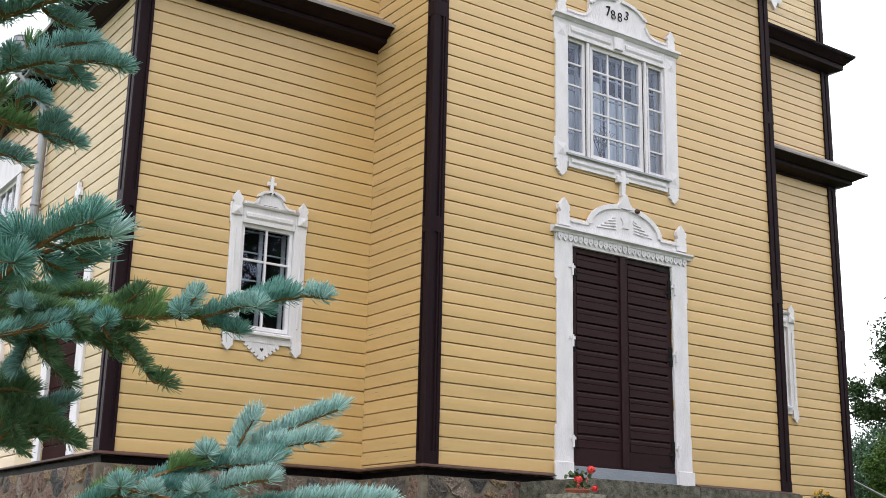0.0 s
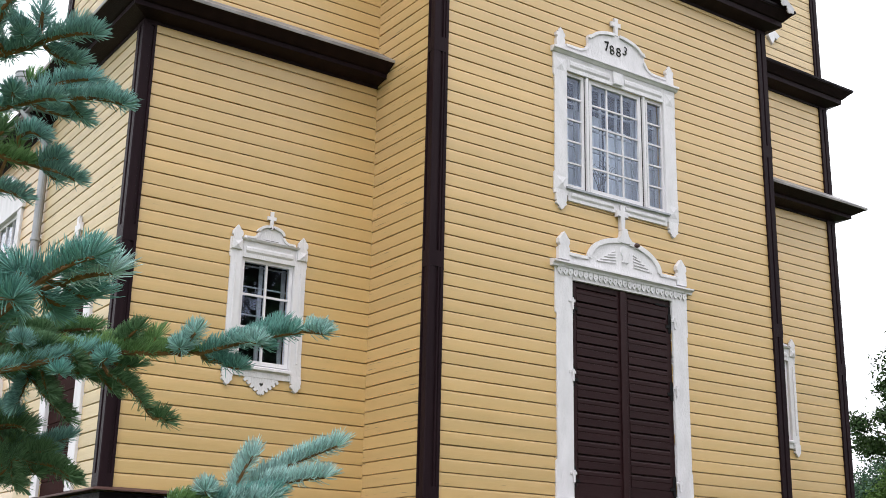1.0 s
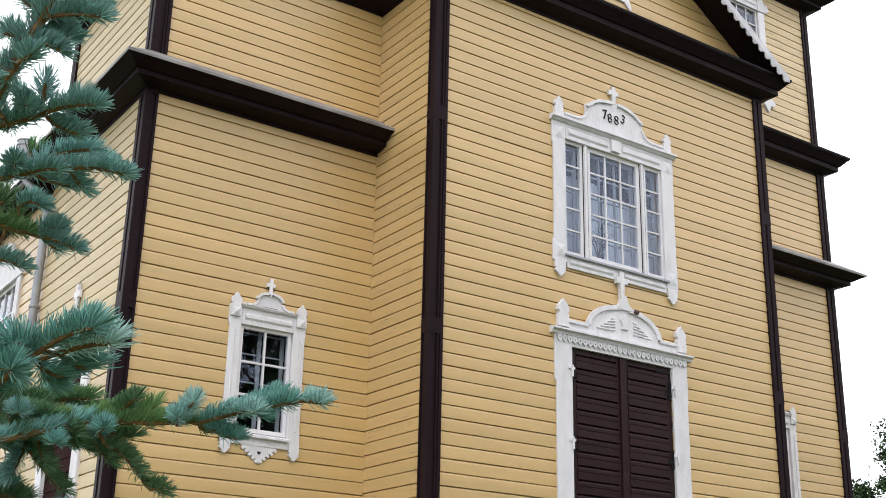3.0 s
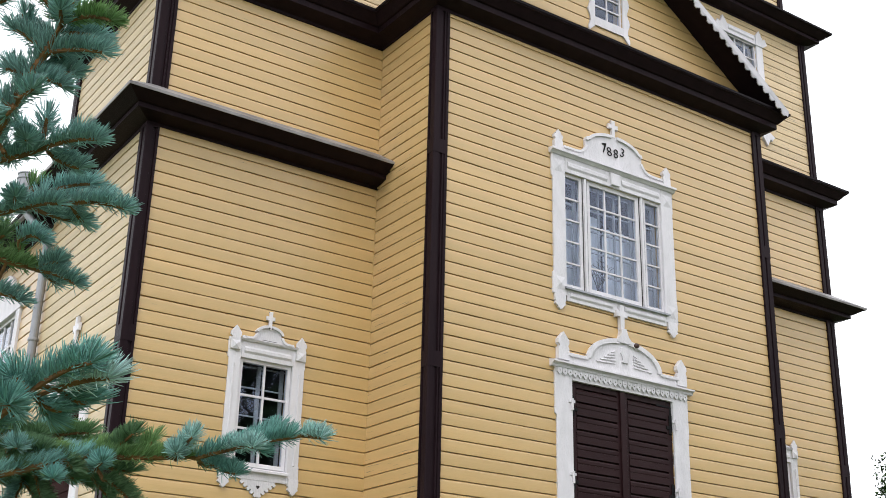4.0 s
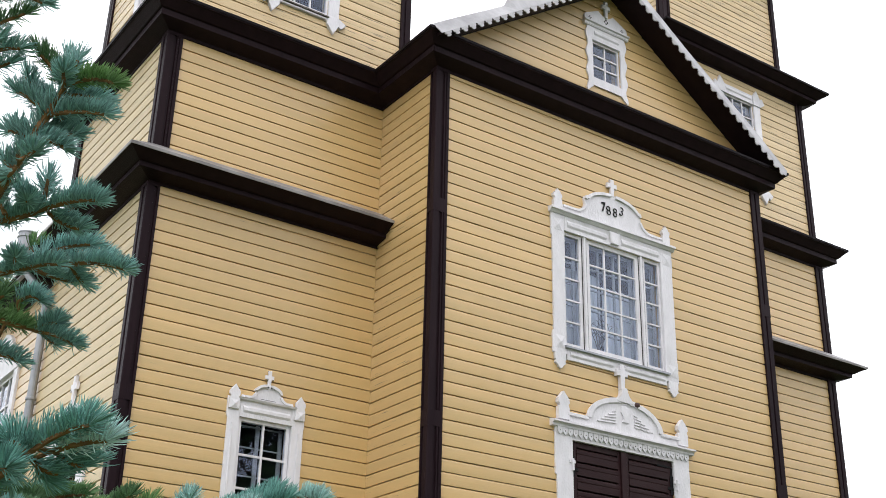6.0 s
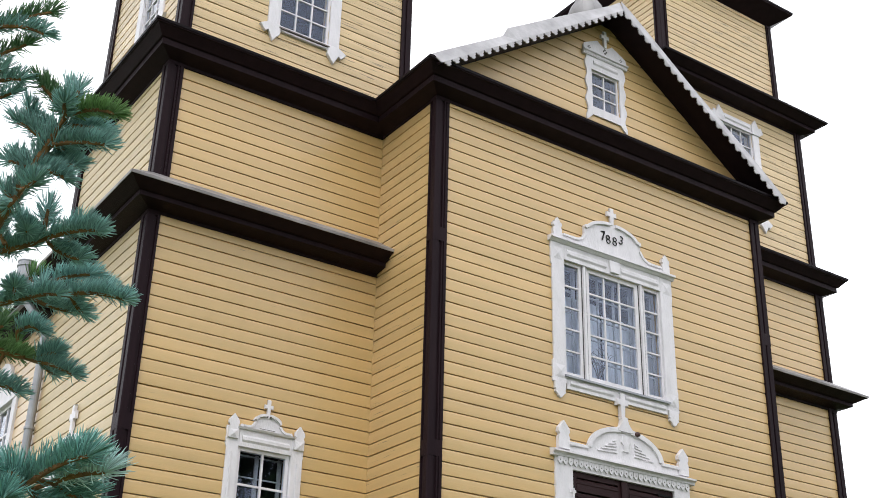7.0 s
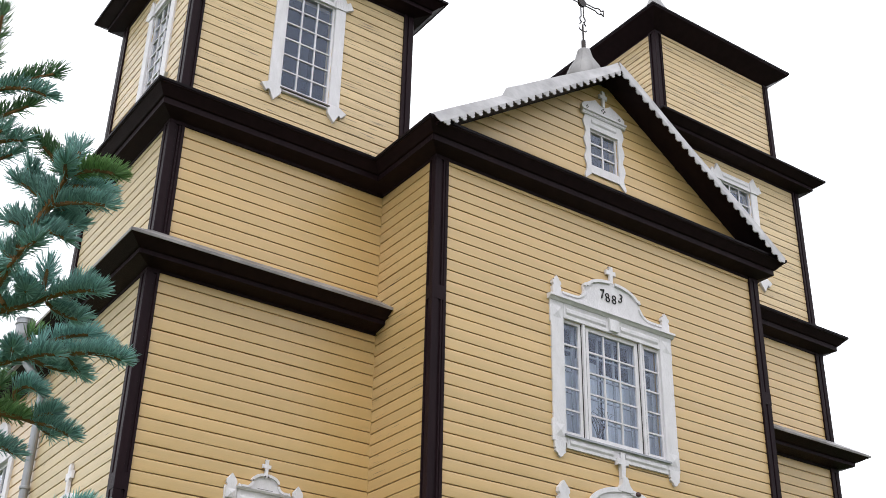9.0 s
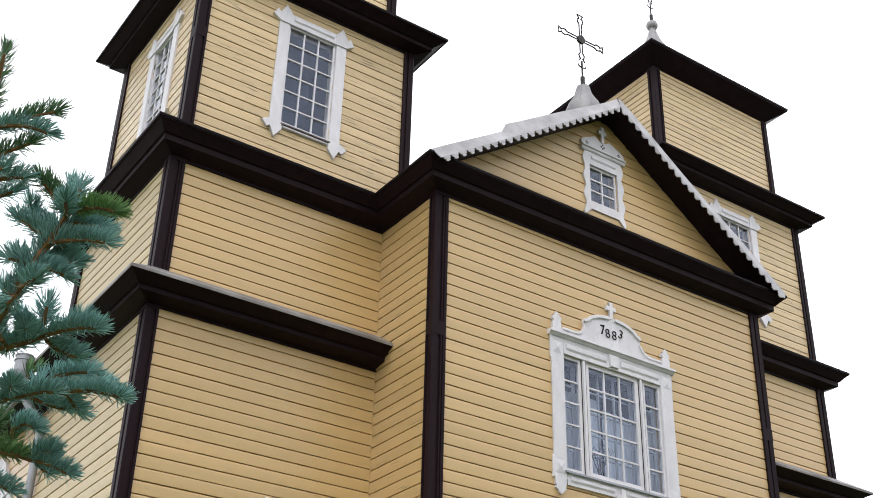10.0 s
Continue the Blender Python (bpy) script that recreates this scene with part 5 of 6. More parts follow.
def landing():
    t = thing("door_landing", "weathered grey concrete landing with steps before the church door", "steps", (2.9, -1.2, FOOT))
    def local(bm):
        bmesh.ops.translate(bm, verts=bm.verts, vec=(-2.9, 1.2, -FOOT))
        return bm
    part("slab", local(rough_block(1.2, 2.86, -1.2, -0.07, -0.32, -0.11, 1)), CONCRETE, t)
    part("slab", local(rough_block(2.868, 4.58, -1.2, -0.07, -0.32, -0.115, 2)), CONCRETE, t)
    part("base", local(box(bmesh.new(), 1.3, 4.48, -1.12, -0.07, FOOT, -0.32)), CONCRETE, t)
    for i in range(7):
        top = -0.32 - i * 0.19
        part("step", local(box(bmesh.new(), 1.6, 4.2, -1.2 - 0.3 * (i + 1), -1.2 - 0.3 * i, top - 0.4, top, 0.012)), CONCRETE, t)
    return t


landing()


def pedestal(x, y, top, w, name="stone_pedestal"):
    bm = bmesh.new()
    t = thing(name, "rough grey stone pedestal beside the church steps", "pedestal", (x, y, FOOT - 0.6))
    hgt = top - FOOT + 0.6
    part("shaft", box(bmesh.new(), -w * 0.42, w * 0.42, -w * 0.42, w * 0.42, 0, hgt - 0.06, 0.02), CONCRETE, t)
    part("cap", rough_block(-w / 2, w / 2, -w / 2, w / 2, hgt - 0.06, hgt, 5, 0.04, 0.007), PALE_STONE, t)
    return t


LEAF = material("geranium_leaf", (0.035, 0.075, 0.02), 0.6, 0, (0.07, 0.11, 0.035), 10, 0.6)
RED = material("red_petal", (0.8, 0.07, 0.065), 0.6, 0, (0.62, 0.03, 0.03), 20, 0.5)
GOLD = material("yellow_petal", (0.75, 0.45, 0.03), 0.5, 0, (0.6, 0.3, 0.02), 20, 0.5)


def flower_pot(x, y, z, petal, blooms, label, seed, height=0.2):
    rnd = random.Random(seed)
    t = thing("flower_pot", label, "potted flower", (x, y, z))
    part("pot", lathe(bmesh.new(), [(0.1, 0.0), (0.12, 0.03), (0.128, 0.04), (0.128, 0.052), (0.11, 0.05)]), CLAY, t, smooth=False)
    bm = bmesh.new()
    for i in range(64):
        a, r = rnd.uniform(0, 6.28), rnd.uniform(0, 0.125)
        c = Vector((math.cos(a) * r, math.sin(a) * r, 0.05 + rnd.uniform(0.0, height) * (1.1 - r * 3)))
        n = Vector((rnd.uniform(-1, 1), rnd.uniform(-1, 1), rnd.uniform(0.0, 1.2))).normalized()
        s = n.orthogonal().normalized()
        u = n.cross(s)
        q = rnd.uniform(0.014, 0.028)
        bm.faces.new([bm.verts.new(c + (s * math.cos(k) + u * math.sin(k)) * q * (1 + 0.15 * math.cos(3 * k)) + n * 0.006 * math.cos(2 * k)) for k in [i * 6.283 / 7 for i in range(7)]])
    part("leaves", bm, LEAF, t)
    for bx, by, bz, br in blooms:
        bm = bmesh.new()
        for i in range(46):
            d = Vector((rnd.gauss(0, 1), rnd.gauss(0, 1), rnd.gauss(0, 1))).normalized()
            c = Vector((bx, by, bz)) + d * br * rnd.uniform(0.5, 1)
            s = d.orthogonal().normalized()
            u = d.cross(s)
            q = br * 0.36
            bm.faces.new([bm.verts.new(c + (s * math.cos(k) + u * math.sin(k)) * q + d * q * 0.25 * math.cos(2 * k)) for k in [j * 6.283 / 6 for j in range(6)]])
        rod(bm, (bx * 0.4, by * 0.4, 0.05), (bx, by, bz), 0.004, 0.004, 5)
        part("bloom", bm, petal, t)
    return t


PX, PY, PZ = 0.75, -1.55, -0.315
pedestal(PX, PY, PZ, 0.42)
flower_pot(PX + 0.02, PY, PZ, RED, [(0.16, -0.02, 0.245, 0.045), (-0.06, -0.08, 0.135, 0.045), (0.03, -0.02, 0.17, 0.032), (0.14, -0.1, 0.06, 0.035)], "red geraniums in a clay pot on a stone pedestal", 3)
pedestal(5.3, -0.9, -0.22, 0.5)
flower_pot(5.3, -0.9, -0.22, GOLD, [(0.0, 0.0, 0.2, 0.03), (0.06, -0.05, 0.16, 0.03), (-0.07, 0.02, 0.17, 0.028), (0.1, 0.05, 0.14, 0.026)], "yellow flowers in a clay pot beside the steps", 4, 0.12)


# ---- ground and distance ----
GRASS = material("grass", (0.055, 0.085, 0.025), 0.9, 0, (0.1, 0.12, 0.045), 0.8, 0.8, (1, 1, 1), 0.8, 20)


def ground_height(x, y):
    near = min(max((y + 9.0) / 6.0, 0.0), 1.0)
    d = math.hypot(x, y)
    z = -2.6 + 1.15 * near * near * (3 - 2 * near)
    if d > 25:
        z -= (d - 25) * 0.02
    return z + 0.05 * math.sin(x * 0.7) * math.cos(y * 0.6)


bm = bmesh.new()
rings = [0.5, 2, 4, 6, 8, 10, 12, 14, 17, 20, 25, 32, 45, 70, 120, 300, 900, 3000]
prev, seg = None, 48
for r in rings:
    ring = [bm.verts.new((r * math.cos(2 * math.pi * i / seg), r * math.sin(2 * math.pi * i / seg), ground_height(r * math.cos(2 * math.pi * i / seg), r * math.sin(2 * math.pi * i / seg)) if r < 300 else -8)) for i in range(seg)]
    if prev:
        for i in range(seg):
            bm.faces.new((prev[i], prev[(i + 1) % seg], ring[(i + 1) % seg], ring[i]))
    else:
        bm.faces.new(ring)
    prev = ring
tagged(finish("ground", bm, GRASS, None, "", None, True), "mown grass slope round the church", "ground", "", "structure")


def leaf_material(name, a, b):
    m = material(name, a, 0.75, 0, b, 0.9, 0.9, (1, 1, 1), 0.1, 20, spec=0.2)
    n, l = m.node_tree.nodes, m.node_tree.links
    bsdf = n["Principled BSDF"]
    geo = n.new("ShaderNodeNewGeometry")
    hsv = n.new("ShaderNodeHueSaturation")
    mr = n.new("ShaderNodeMapRange")
    mr.inputs["To Min"].default_value, mr.inputs["To Max"].default_value = 0.6, 1.45
    l.new(geo.outputs["Random Per Island"], mr.inputs["Value"])
    l.new(mr.outputs[0], hsv.inputs["Value"])
    old = bsdf.inputs["Base Color"].links[0].from_socket
    l.new(old, hsv.inputs["Color"])
    l.new(hsv.outputs["Color"], bsdf.inputs["Base Color"])
    bsdf.inputs["Subsurface Weight"].default_value = 0.0
    return m


OAK = leaf_material("dark_broad_leaf", (0.03, 0.062, 0.022), (0.05, 0.09, 0.026))
LIME = leaf_material("light_broad_leaf", (0.05, 0.105, 0.022), (0.075, 0.135, 0.03))
FAR = leaf_material("far_leaf", (0.05, 0.1, 0.06), (0.07, 0.12, 0.07))


def leaf_tree(x, y, height, crown_r, leaf_mat, seed, leaves, leaf_size, label, crown_from=0.3, clumps_no=46, tight=1.0):
    rnd = random.Random(seed)
    z = ground_height(x, y)
    t = thing("tree", label, "tree", (x, y, z))
    bm = bmesh.new()
    rod(bm, (0, 0, -0.3), (0.1, 0, height * 0.4), height * 0.03, height * 0.022, 10)
    rod(bm, (0.1, 0, height * 0.4), (0.0, 0.1, height * 0.85), height * 0.022, 0.04, 8)
    clumps = []
    for i in range(clumps_no):
        f = rnd.uniform(crown_from, 1.0)
        a = rnd.uniform(0, 6.283)
        prof = math.sin(min(1.0, (f - crown_from) / (1 - crown_from) * 0.85 + 0.16) * math.pi) ** 0.7
        r = crown_r * prof * rnd.uniform(0.35, 1.0)
        c = Vector((math.cos(a) * r, math.sin(a) * r, height * f))
        clumps.append((c, crown_r * rnd.uniform(0.14, 0.3) * tight))
        if i % 2 == 0:
            rod(bm, (0, 0, height * min(f, 0.85) * 0.8), c, height * 0.008, 0.012, 5)
    part("trunk", bm, BARK, t)
    bm = bmesh.new()
    for i in range(leaves):
        c, r = clumps[i % len(clumps)]
        d = Vector((rnd.gauss(0, 1), rnd.gauss(0, 1), rnd.gauss(0, 0.7)))
        p = c + d * r * 0.55
        n = Vector((rnd.gauss(0, 1), rnd.gauss(0, 1), rnd.gauss(0.6, 1))).normalized()
        s = n.orthogonal().normalized()
        s = (Matrix.Rotation(rnd.uniform(0, 6.28), 3, n) @ s)
        u = n.cross(s)
        q = leaf_size * rnd.uniform(0.6, 1.2)
        bm.faces.new([bm.verts.new(v) for v in (p - s * q, p - u * q * 0.45, p + s * q * 0.2 - u * q * 0.4, p + s * q, p + s * q * 0.2 + u * q * 0.4, p - s * q * 0.5 + u * q * 0.4)])
    crown = part("crown", bm, leaf_mat, t)
    tagged(crown, "", "", "", "stuff")
    return t


leaf_tree(25.5, 9.2, 9.1, 3.4, OAK, 21, 150000, 0.072, "tall broadleaf tree with dark green loose crown", 0.33, 230, 0.62)
leaf_tree(19.6, 7.4, 3.9, 1.95, LIME, 22, 48000, 0.045, "bushy light green tree behind the church", 0.05, 80, 0.8)
leaf_tree(60.0, 36.0, 10.2, 6.0, FAR, 23, 50000, 0.11, "distant green tree on the wooded slope", 0.1)
leaf_tree(66.0, 34.0, 9.8, 6.0, FAR, 24, 30000, 0.11, "distant green tree on the wooded slope", 0.1)
# trees across the yard, which the window panes mirror
for i, (x, y, hgt) in enumerate(((-13, -25, 14), (-5, -27, 15), (3, -24, 15), (10, -22, 14.5), (17, -21, 15), (24, -19, 14), (30, -13, 14))):
    leaf_tree(x, y, hgt, 4.6, OAK, 40 + i, 5000, 0.32, "broadleaf tree across the church yard", 0.12)

# steel handrail beyond the tower
STEEL = material("galvanised_rail", (0.24, 0.24, 0.25), 0.35, 0.8, (0.4, 0.4, 0.42), 10, 0.5)
rail_at = (15.6, 6.0)
rail = thing("handrail", "thin galvanised steel handrail on posts", "handrail", (rail_at[0], rail_at[1], ground_height(*rail_at)))
up = 0.95 - ground_height(*rail_at)
bm = bmesh.new()
rod(bm, (-1.2, 0.0, up + 0.25), (2.6, 0.0, up - 0.82), 0.028)
part("rail", bm, STEEL, rail)
for x in (-1.0, 0.9, 2.4):
    bm = bmesh.new()
    rod(bm, (x, 0, -0.2), (x, 0, up + 0.25 - (x + 1.2) * 0.2816), 0.02)
    part("post", bm, STEEL, rail)


# ---- blue spruce close to the camera ----
def needle_material(name, a, b):
    m = leaf_material(name, a, b)
    bsdf = m.node_tree.nodes["Principled BSDF"]
    bsdf.inputs["Specular IOR Level"].default_value = 0.35
    return m


NEEDLES = {"frost": needle_material("frosted_blue_needles", (0.54, 0.71, 0.69), (0.25, 0.46, 0.43)),
           "blue": needle_material("blue_needles", (0.27, 0.51, 0.48), (0.115, 0.28, 0.235)),
           "teal": needle_material("teal_needles", (0.3, 0.5, 0.48), (0.13, 0.27, 0.23)),
           "fresh": needle_material("fresh_green_needles", (0.2, 0.33, 0.11), (0.13, 0.25, 0.13)),
           "green": needle_material("green_needles", (0.15, 0.27, 0.15), (0.1, 0.18, 0.075))}
TWIG = material("spruce_twig", (0.3, 0.15, 0.05), 0.85, 0, (0.1, 0.055, 0.03), 30, 0.8, (1, 1, 1), 0.6, 80)
TRUNK_AT = (-7.27, -7.6)
spruce = thing("spruce_tree", "blue spruce with silvery blue-green needles on brown twigs", "tree", (TRUNK_AT[0], TRUNK_AT[1], ground_height(*TRUNK_AT) - 0.05))
SPRUCE_BASE = Vector(spruce.location)


def bowed(a, b, bow, n=8):
    a, b = Vector(a), Vector(b)
    return [a.lerp(b, i / n) + Vector((0, 0, bow * 4 * (i / n) * (1 - i / n))) for i in range(n + 1)]


def tube(bm, pts, r0, r1, seg=6):
    rings = []
    for i, p in enumerate(pts):
        d = (pts[min(i + 1, len(pts) - 1)] - pts[max(i - 1, 0)]).normalized()
        s = d.cross(Vector((0.1, 0.2, 1))).normalized()
        u = s.cross(d)
        r = r0 + (r1 - r0) * i / (len(pts) - 1)
        rings.append([bm.verts.new(p + (s * math.cos(k * 6.2832 / seg) + u * math.sin(k * 6.2832 / seg)) * r) for k in range(seg)])
    for x, y in zip(rings, rings[1:]):
        for k in range(seg):
            j = (k + 1) % seg
            bm.faces.new((x[k], x[j], y[j], y[k]))
    bm.faces.new(rings[-1])


def needles(verts, faces, pts, rnd, length, per_metre):
    """Stout four-sided needles round a twig: swept forward, curving up, sparse on the underside so that the bark shows."""
    total = sum((q - p).length for p, q in zip(pts, pts[1:]))
    k = int(total * per_metre) + 26
    for i in range(k):
        at_tip = i < 26
        f = 1.0 - rnd.random() * 0.03 if at_tip else rnd.random()
        g = f * (len(pts) - 1)
        j = min(int(g), len(pts) - 2)
        p = pts[j].lerp(pts[j + 1], g - j)
        ax = (pts[j + 1] - pts[j]).normalized()
        s = ax.cross(Vector((0.05, 0.1, 1))).normalized()
        u = s.cross(ax)
        az = rnd.gauss(math.pi / 2, 1.0)
        side = s * math.cos(az) + u * math.sin(az)
        lean = rnd.uniform(1.0, 2.6) if at_tip else rnd.gauss(0.52, 0.22)
        d = (side + ax * lean).normalized()
        ln = length * rnd.uniform(0.78, 1.12) * (1.0 if side.z > -0.2 else 0.8)
        bend = (ax * 0.35 + Vector((0, 0, 0.3)) - side * 0.25) * ln * rnd.uniform(0.15, 0.6)
        w = d.orthogonal().normalized()
        v = d.cross(w)
        r = 0.00088
        b = len(verts)
        mid = p + d * ln * 0.5 + bend * 0.22
        far = p + d * ln * 0.88 + bend * 0.78
        for c, rr in ((p, r * 0.75), (mid, r), (far, r * 0.8)):
            for q in (0.0, 1.571, 3.142, 4.712):
                verts.append(c + (w * math.cos(q) + v * math.sin(q)) * rr)
        verts.append(p + d * ln + bend)
        for base in (b, b + 4):
            for q in range(4):
                e = (q + 1) % 4
                faces.append((base + q, base + e, base + 4 + e, base + 4 + q))
        for q in range(4):
            faces.append((b + 8 + q, b + 8 + (q + 1) % 4, b + 12))


branch_no = [0]


def spruce_branch(kind, shoots, limb=True, per_metre=3900, length=0.03, twig=0.8, stem=1.0, fill=0):
    """One branch: the first shoot is its leading stem, the others grow from it. Each is (foot, tip, upward bow).
    fill: that many short side shoots more, hanging from the inner wood."""
    branch_no[0] += 1
    rnd = random.Random(100 + branch_no[0])
    bm = bmesh.new()
    sets = {}
    back = -SPRUCE_BASE
    wood = []
    shoots = list(shoots)
    for i in range(fill):
        a, b = (Vector(v) for v in rnd.choice(shoots[:4])[:2])
        foot_at = a.lerp(b, rnd.uniform(0.1, 0.9))
        way = ((b - a).normalized() + Vector((rnd.uniform(-0.9, 0.9), rnd.uniform(-0.9, 0.9), rnd.uniform(-0.9, 0.35)))).normalized()
        shoots.append((foot_at, foot_at + way * rnd.uniform(0.05, 0.1), rnd.uniform(-0.006, 0.004), "green" if rnd.random() < 0.6 else "teal"))
    for i, (a, b, bow, *own) in enumerate(shoots):
        pts = [p + back for p in bowed(a, b, bow)]
        if wood:
            # a side shoot leaves the wood that is already there
            near = min(wood, key=lambda p: (p - pts[0]).length)
            if (near - pts[0]).length > 0.004:
                tube(bm, [near.lerp(pts[0], k / 3) for k in range(4)], 0.004 * twig, 0.0055 * twig)
        wood += pts
        thick = stem if i < 2 else 1.0
        tube(bm, pts, (0.008 if i == 0 else 0.006) * twig * thick, (0.006 if i == 0 else 0.0036) * twig * thick)
        verts, faces = sets.setdefault(own[0] if own else kind, ([], []))
        needles(verts, faces, pts, rnd, length, per_metre)
    if limb:
        foot_pt = Vector(shoots[0][0]) + back
        trunk_pt = Vector((0, 0, max(foot_pt.z - 0.18, 0.3)))
        pts = [trunk_pt.lerp(foot_pt, k / 6) + Vector((0, 0, -0.05 * math.sin(k / 6 * math.pi))) for k in range(7)]
        tube(bm, pts, 0.017, 0.0066)
        verts, faces = sets.setdefault(kind, ([], []))
        needles(verts, faces, pts[2:], rnd, length, per_metre * 0.7)
    branch = part("branch", bm, TWIG, spruce)
    for shade, (verts, faces) in sets.items():
        me = bpy.data.meshes.new("needles")
        me.from_pydata([tuple(v) for v in verts], [], faces)
        me.materials.append(NEEDLES[shade])
        ob = new("needles", me)
        ob.parent = branch
        tagged(ob, "green needles" if shade in ("green", "fresh") else "silvery blue-green needles", "", "", "stuff")
    return branch


bm = bmesh.new()
tube(bm, [Vector((0.02 * math.sin(k), 0.02 * math.cos(k * 1.3), 4.6 * k / 10)) for k in range(11)], 0.085, 0.02, 12)
part("trunk", bm, BARK, spruce, "grey-brown scaly trunk")
spruce_branch("blue", [
    ((-6.250, -7.916, -0.474), (-6.090, -8.099, -0.484), -0.003, "fresh"),
    ((-6.074, -8.109, -0.487), (-5.944, -8.309, -0.455), 0.004),
    ((-5.924, -8.324, -0.449), (-5.909, -8.381, -0.462), 0.000, "frost"),
    ((-6.109, -8.083, -0.491), (-6.108, -8.160, -0.452), 0.004, "frost"),
    ((-6.080, -8.035, -0.469), (-6.135, -8.142, -0.487), 0.000, "frost"),
    ((-6.039, -8.096, -0.487), (-6.010, -8.191, -0.524), -0.006),
    ((-6.027, -8.147, -0.469), (-6.014, -8.278, -0.480), 0.004, "frost"),
    ((-5.979, -8.123, -0.451), (-5.914, -8.180, -0.413), 0.000, "blue"),
    ((-6.159, -7.995, -0.463), (-6.142, -8.013, -0.444), 0.000, "fresh"),
    ((-6.048, -8.065, -0.483), (-6.014, -8.073, -0.493), -0.004, "green"),
    ((-5.965, -8.171, -0.450), (-5.957, -8.195, -0.469), -0.003),
], length=0.039, twig=0.9)
spruce_branch("green", [
    ((-6.445, -7.717, -0.520), (-6.281, -7.889, -0.494), -0.002),
    ((-6.405, -7.791, -0.455), (-6.355, -7.848, -0.461), 0.003),
    ((-6.333, -7.862, -0.464), (-6.306, -7.879, -0.471), 0.000, "fresh"),
    ((-6.272, -7.875, -0.475), (-6.192, -7.938, -0.454), 0.003, "fresh"),
    ((-6.222, -7.866, -0.497), (-6.247, -7.998, -0.501), 0.000, "blue"),
    ((-6.310, -7.802, -0.505), (-6.326, -7.919, -0.536), 0.000, "blue"),
    ((-6.339, -7.811, -0.495), (-6.320, -7.837, -0.570), -0.010),
    ((-6.304, -7.838, -0.484), (-6.346, -7.785, -0.482), 0.000),
    ((-6.294, -7.875, -0.508), (-6.269, -7.887, -0.524), -0.004),
    ((-6.215, -7.924, -0.525), (-6.143, -7.997, -0.610), 0.012),
    ((-6.187, -7.905, -0.529), (-6.173, -7.945, -0.550), -0.002),
    ((-6.125, -8.004, -0.627), (-6.110, -8.036, -0.637), 0.004),
], length=0.039, twig=0.9, fill=12)
spruce_branch("green", [
    ((-6.383, -7.636, -0.789), (-6.353, -7.674, -0.734), 0.006),
    ((-6.346, -7.685, -0.715), (-6.309, -7.710, -0.717), 0.004),
    ((-6.296, -7.718, -0.719), (-6.239, -7.797, -0.752), 0.008),
    ((-6.347, -7.686, -0.711), (-6.340, -7.710, -0.768), -0.004),
    ((-6.327, -7.665, -0.702), (-6.285, -7.735, -0.692), 0.004),
    ((-6.387, -7.643, -0.640), (-6.328, -7.720, -0.644), 0.012),
    ((-6.354, -7.635, -0.697), (-6.329, -7.646, -0.677), 0.000, "fresh"),
    ((-6.366, -7.670, -0.721), (-6.378, -7.671, -0.692), 0.000),
    ((-6.302, -7.689, -0.719), (-6.292, -7.713, -0.743), -0.004),
], length=0.039)
spruce_branch("green", [
    ((-6.442, -7.669, -0.444), (-6.318, -7.778, -0.448), -0.003),
    ((-6.442, -7.647, -0.392), (-6.325, -7.746, -0.413), 0.003),
    ((-6.430, -7.690, -0.483), (-6.303, -7.803, -0.478), 0.002),
    ((-6.357, -7.707, -0.466), (-6.302, -7.751, -0.566), -0.010),
    ((-6.301, -7.751, -0.410), (-6.229, -7.827, -0.404), 0.003, "fresh"),
    ((-6.290, -7.794, -0.457), (-6.182, -7.903, -0.465), 0.002, "teal"),
    ((-6.267, -7.757, -0.427), (-6.099, -7.882, -0.433), 0.000, "fresh"),
    ((-6.305, -7.771, -0.496), (-6.257, -7.846, -0.521), -0.003, "teal"),
    ((-6.214, -7.801, -0.482), (-6.164, -7.816, -0.542), -0.004),
    ((-6.396, -7.670, -0.500), (-6.354, -7.690, -0.526), -0.004),
    ((-6.336, -7.724, -0.459), (-6.367, -7.727, -0.500), -0.003),
    ((-6.249, -7.756, -0.466), (-6.205, -7.772, -0.513), -0.004),
    ((-6.412, -7.646, -0.422), (-6.359, -7.699, -0.369), 0.000),
    ((-6.337, -7.712, -0.415), (-6.283, -7.762, -0.373), 0.000, "teal"),
    ((-6.187, -7.821, -0.475), (-6.127, -7.858, -0.488), -0.003),
], length=0.039, twig=0.9, fill=9)
spruce_branch("green", [
    ((-6.402, -7.606, -0.645), (-6.320, -7.705, -0.633), 0.005),
    ((-6.390, -7.570, -0.667), (-6.317, -7.659, -0.663), 0.003),
    ((-6.374, -7.594, -0.627), (-6.333, -7.641, -0.606), 0.003, "fresh"),
    ((-6.376, -7.581, -0.701), (-6.264, -7.688, -0.686), 0.004, "teal"),
    ((-6.350, -7.628, -0.689), (-6.308, -7.631, -0.767), -0.006),
    ((-6.311, -7.646, -0.715), (-6.210, -7.739, -0.759), 0.006),
    ((-6.314, -7.600, -0.698), (-6.244, -7.656, -0.712), -0.002),
    ((-6.370, -7.567, -0.720), (-6.296, -7.611, -0.739), -0.004),
    ((-6.367, -7.564, -0.734), (-6.335, -7.579, -0.758), -0.004),
], length=0.039, fill=6)
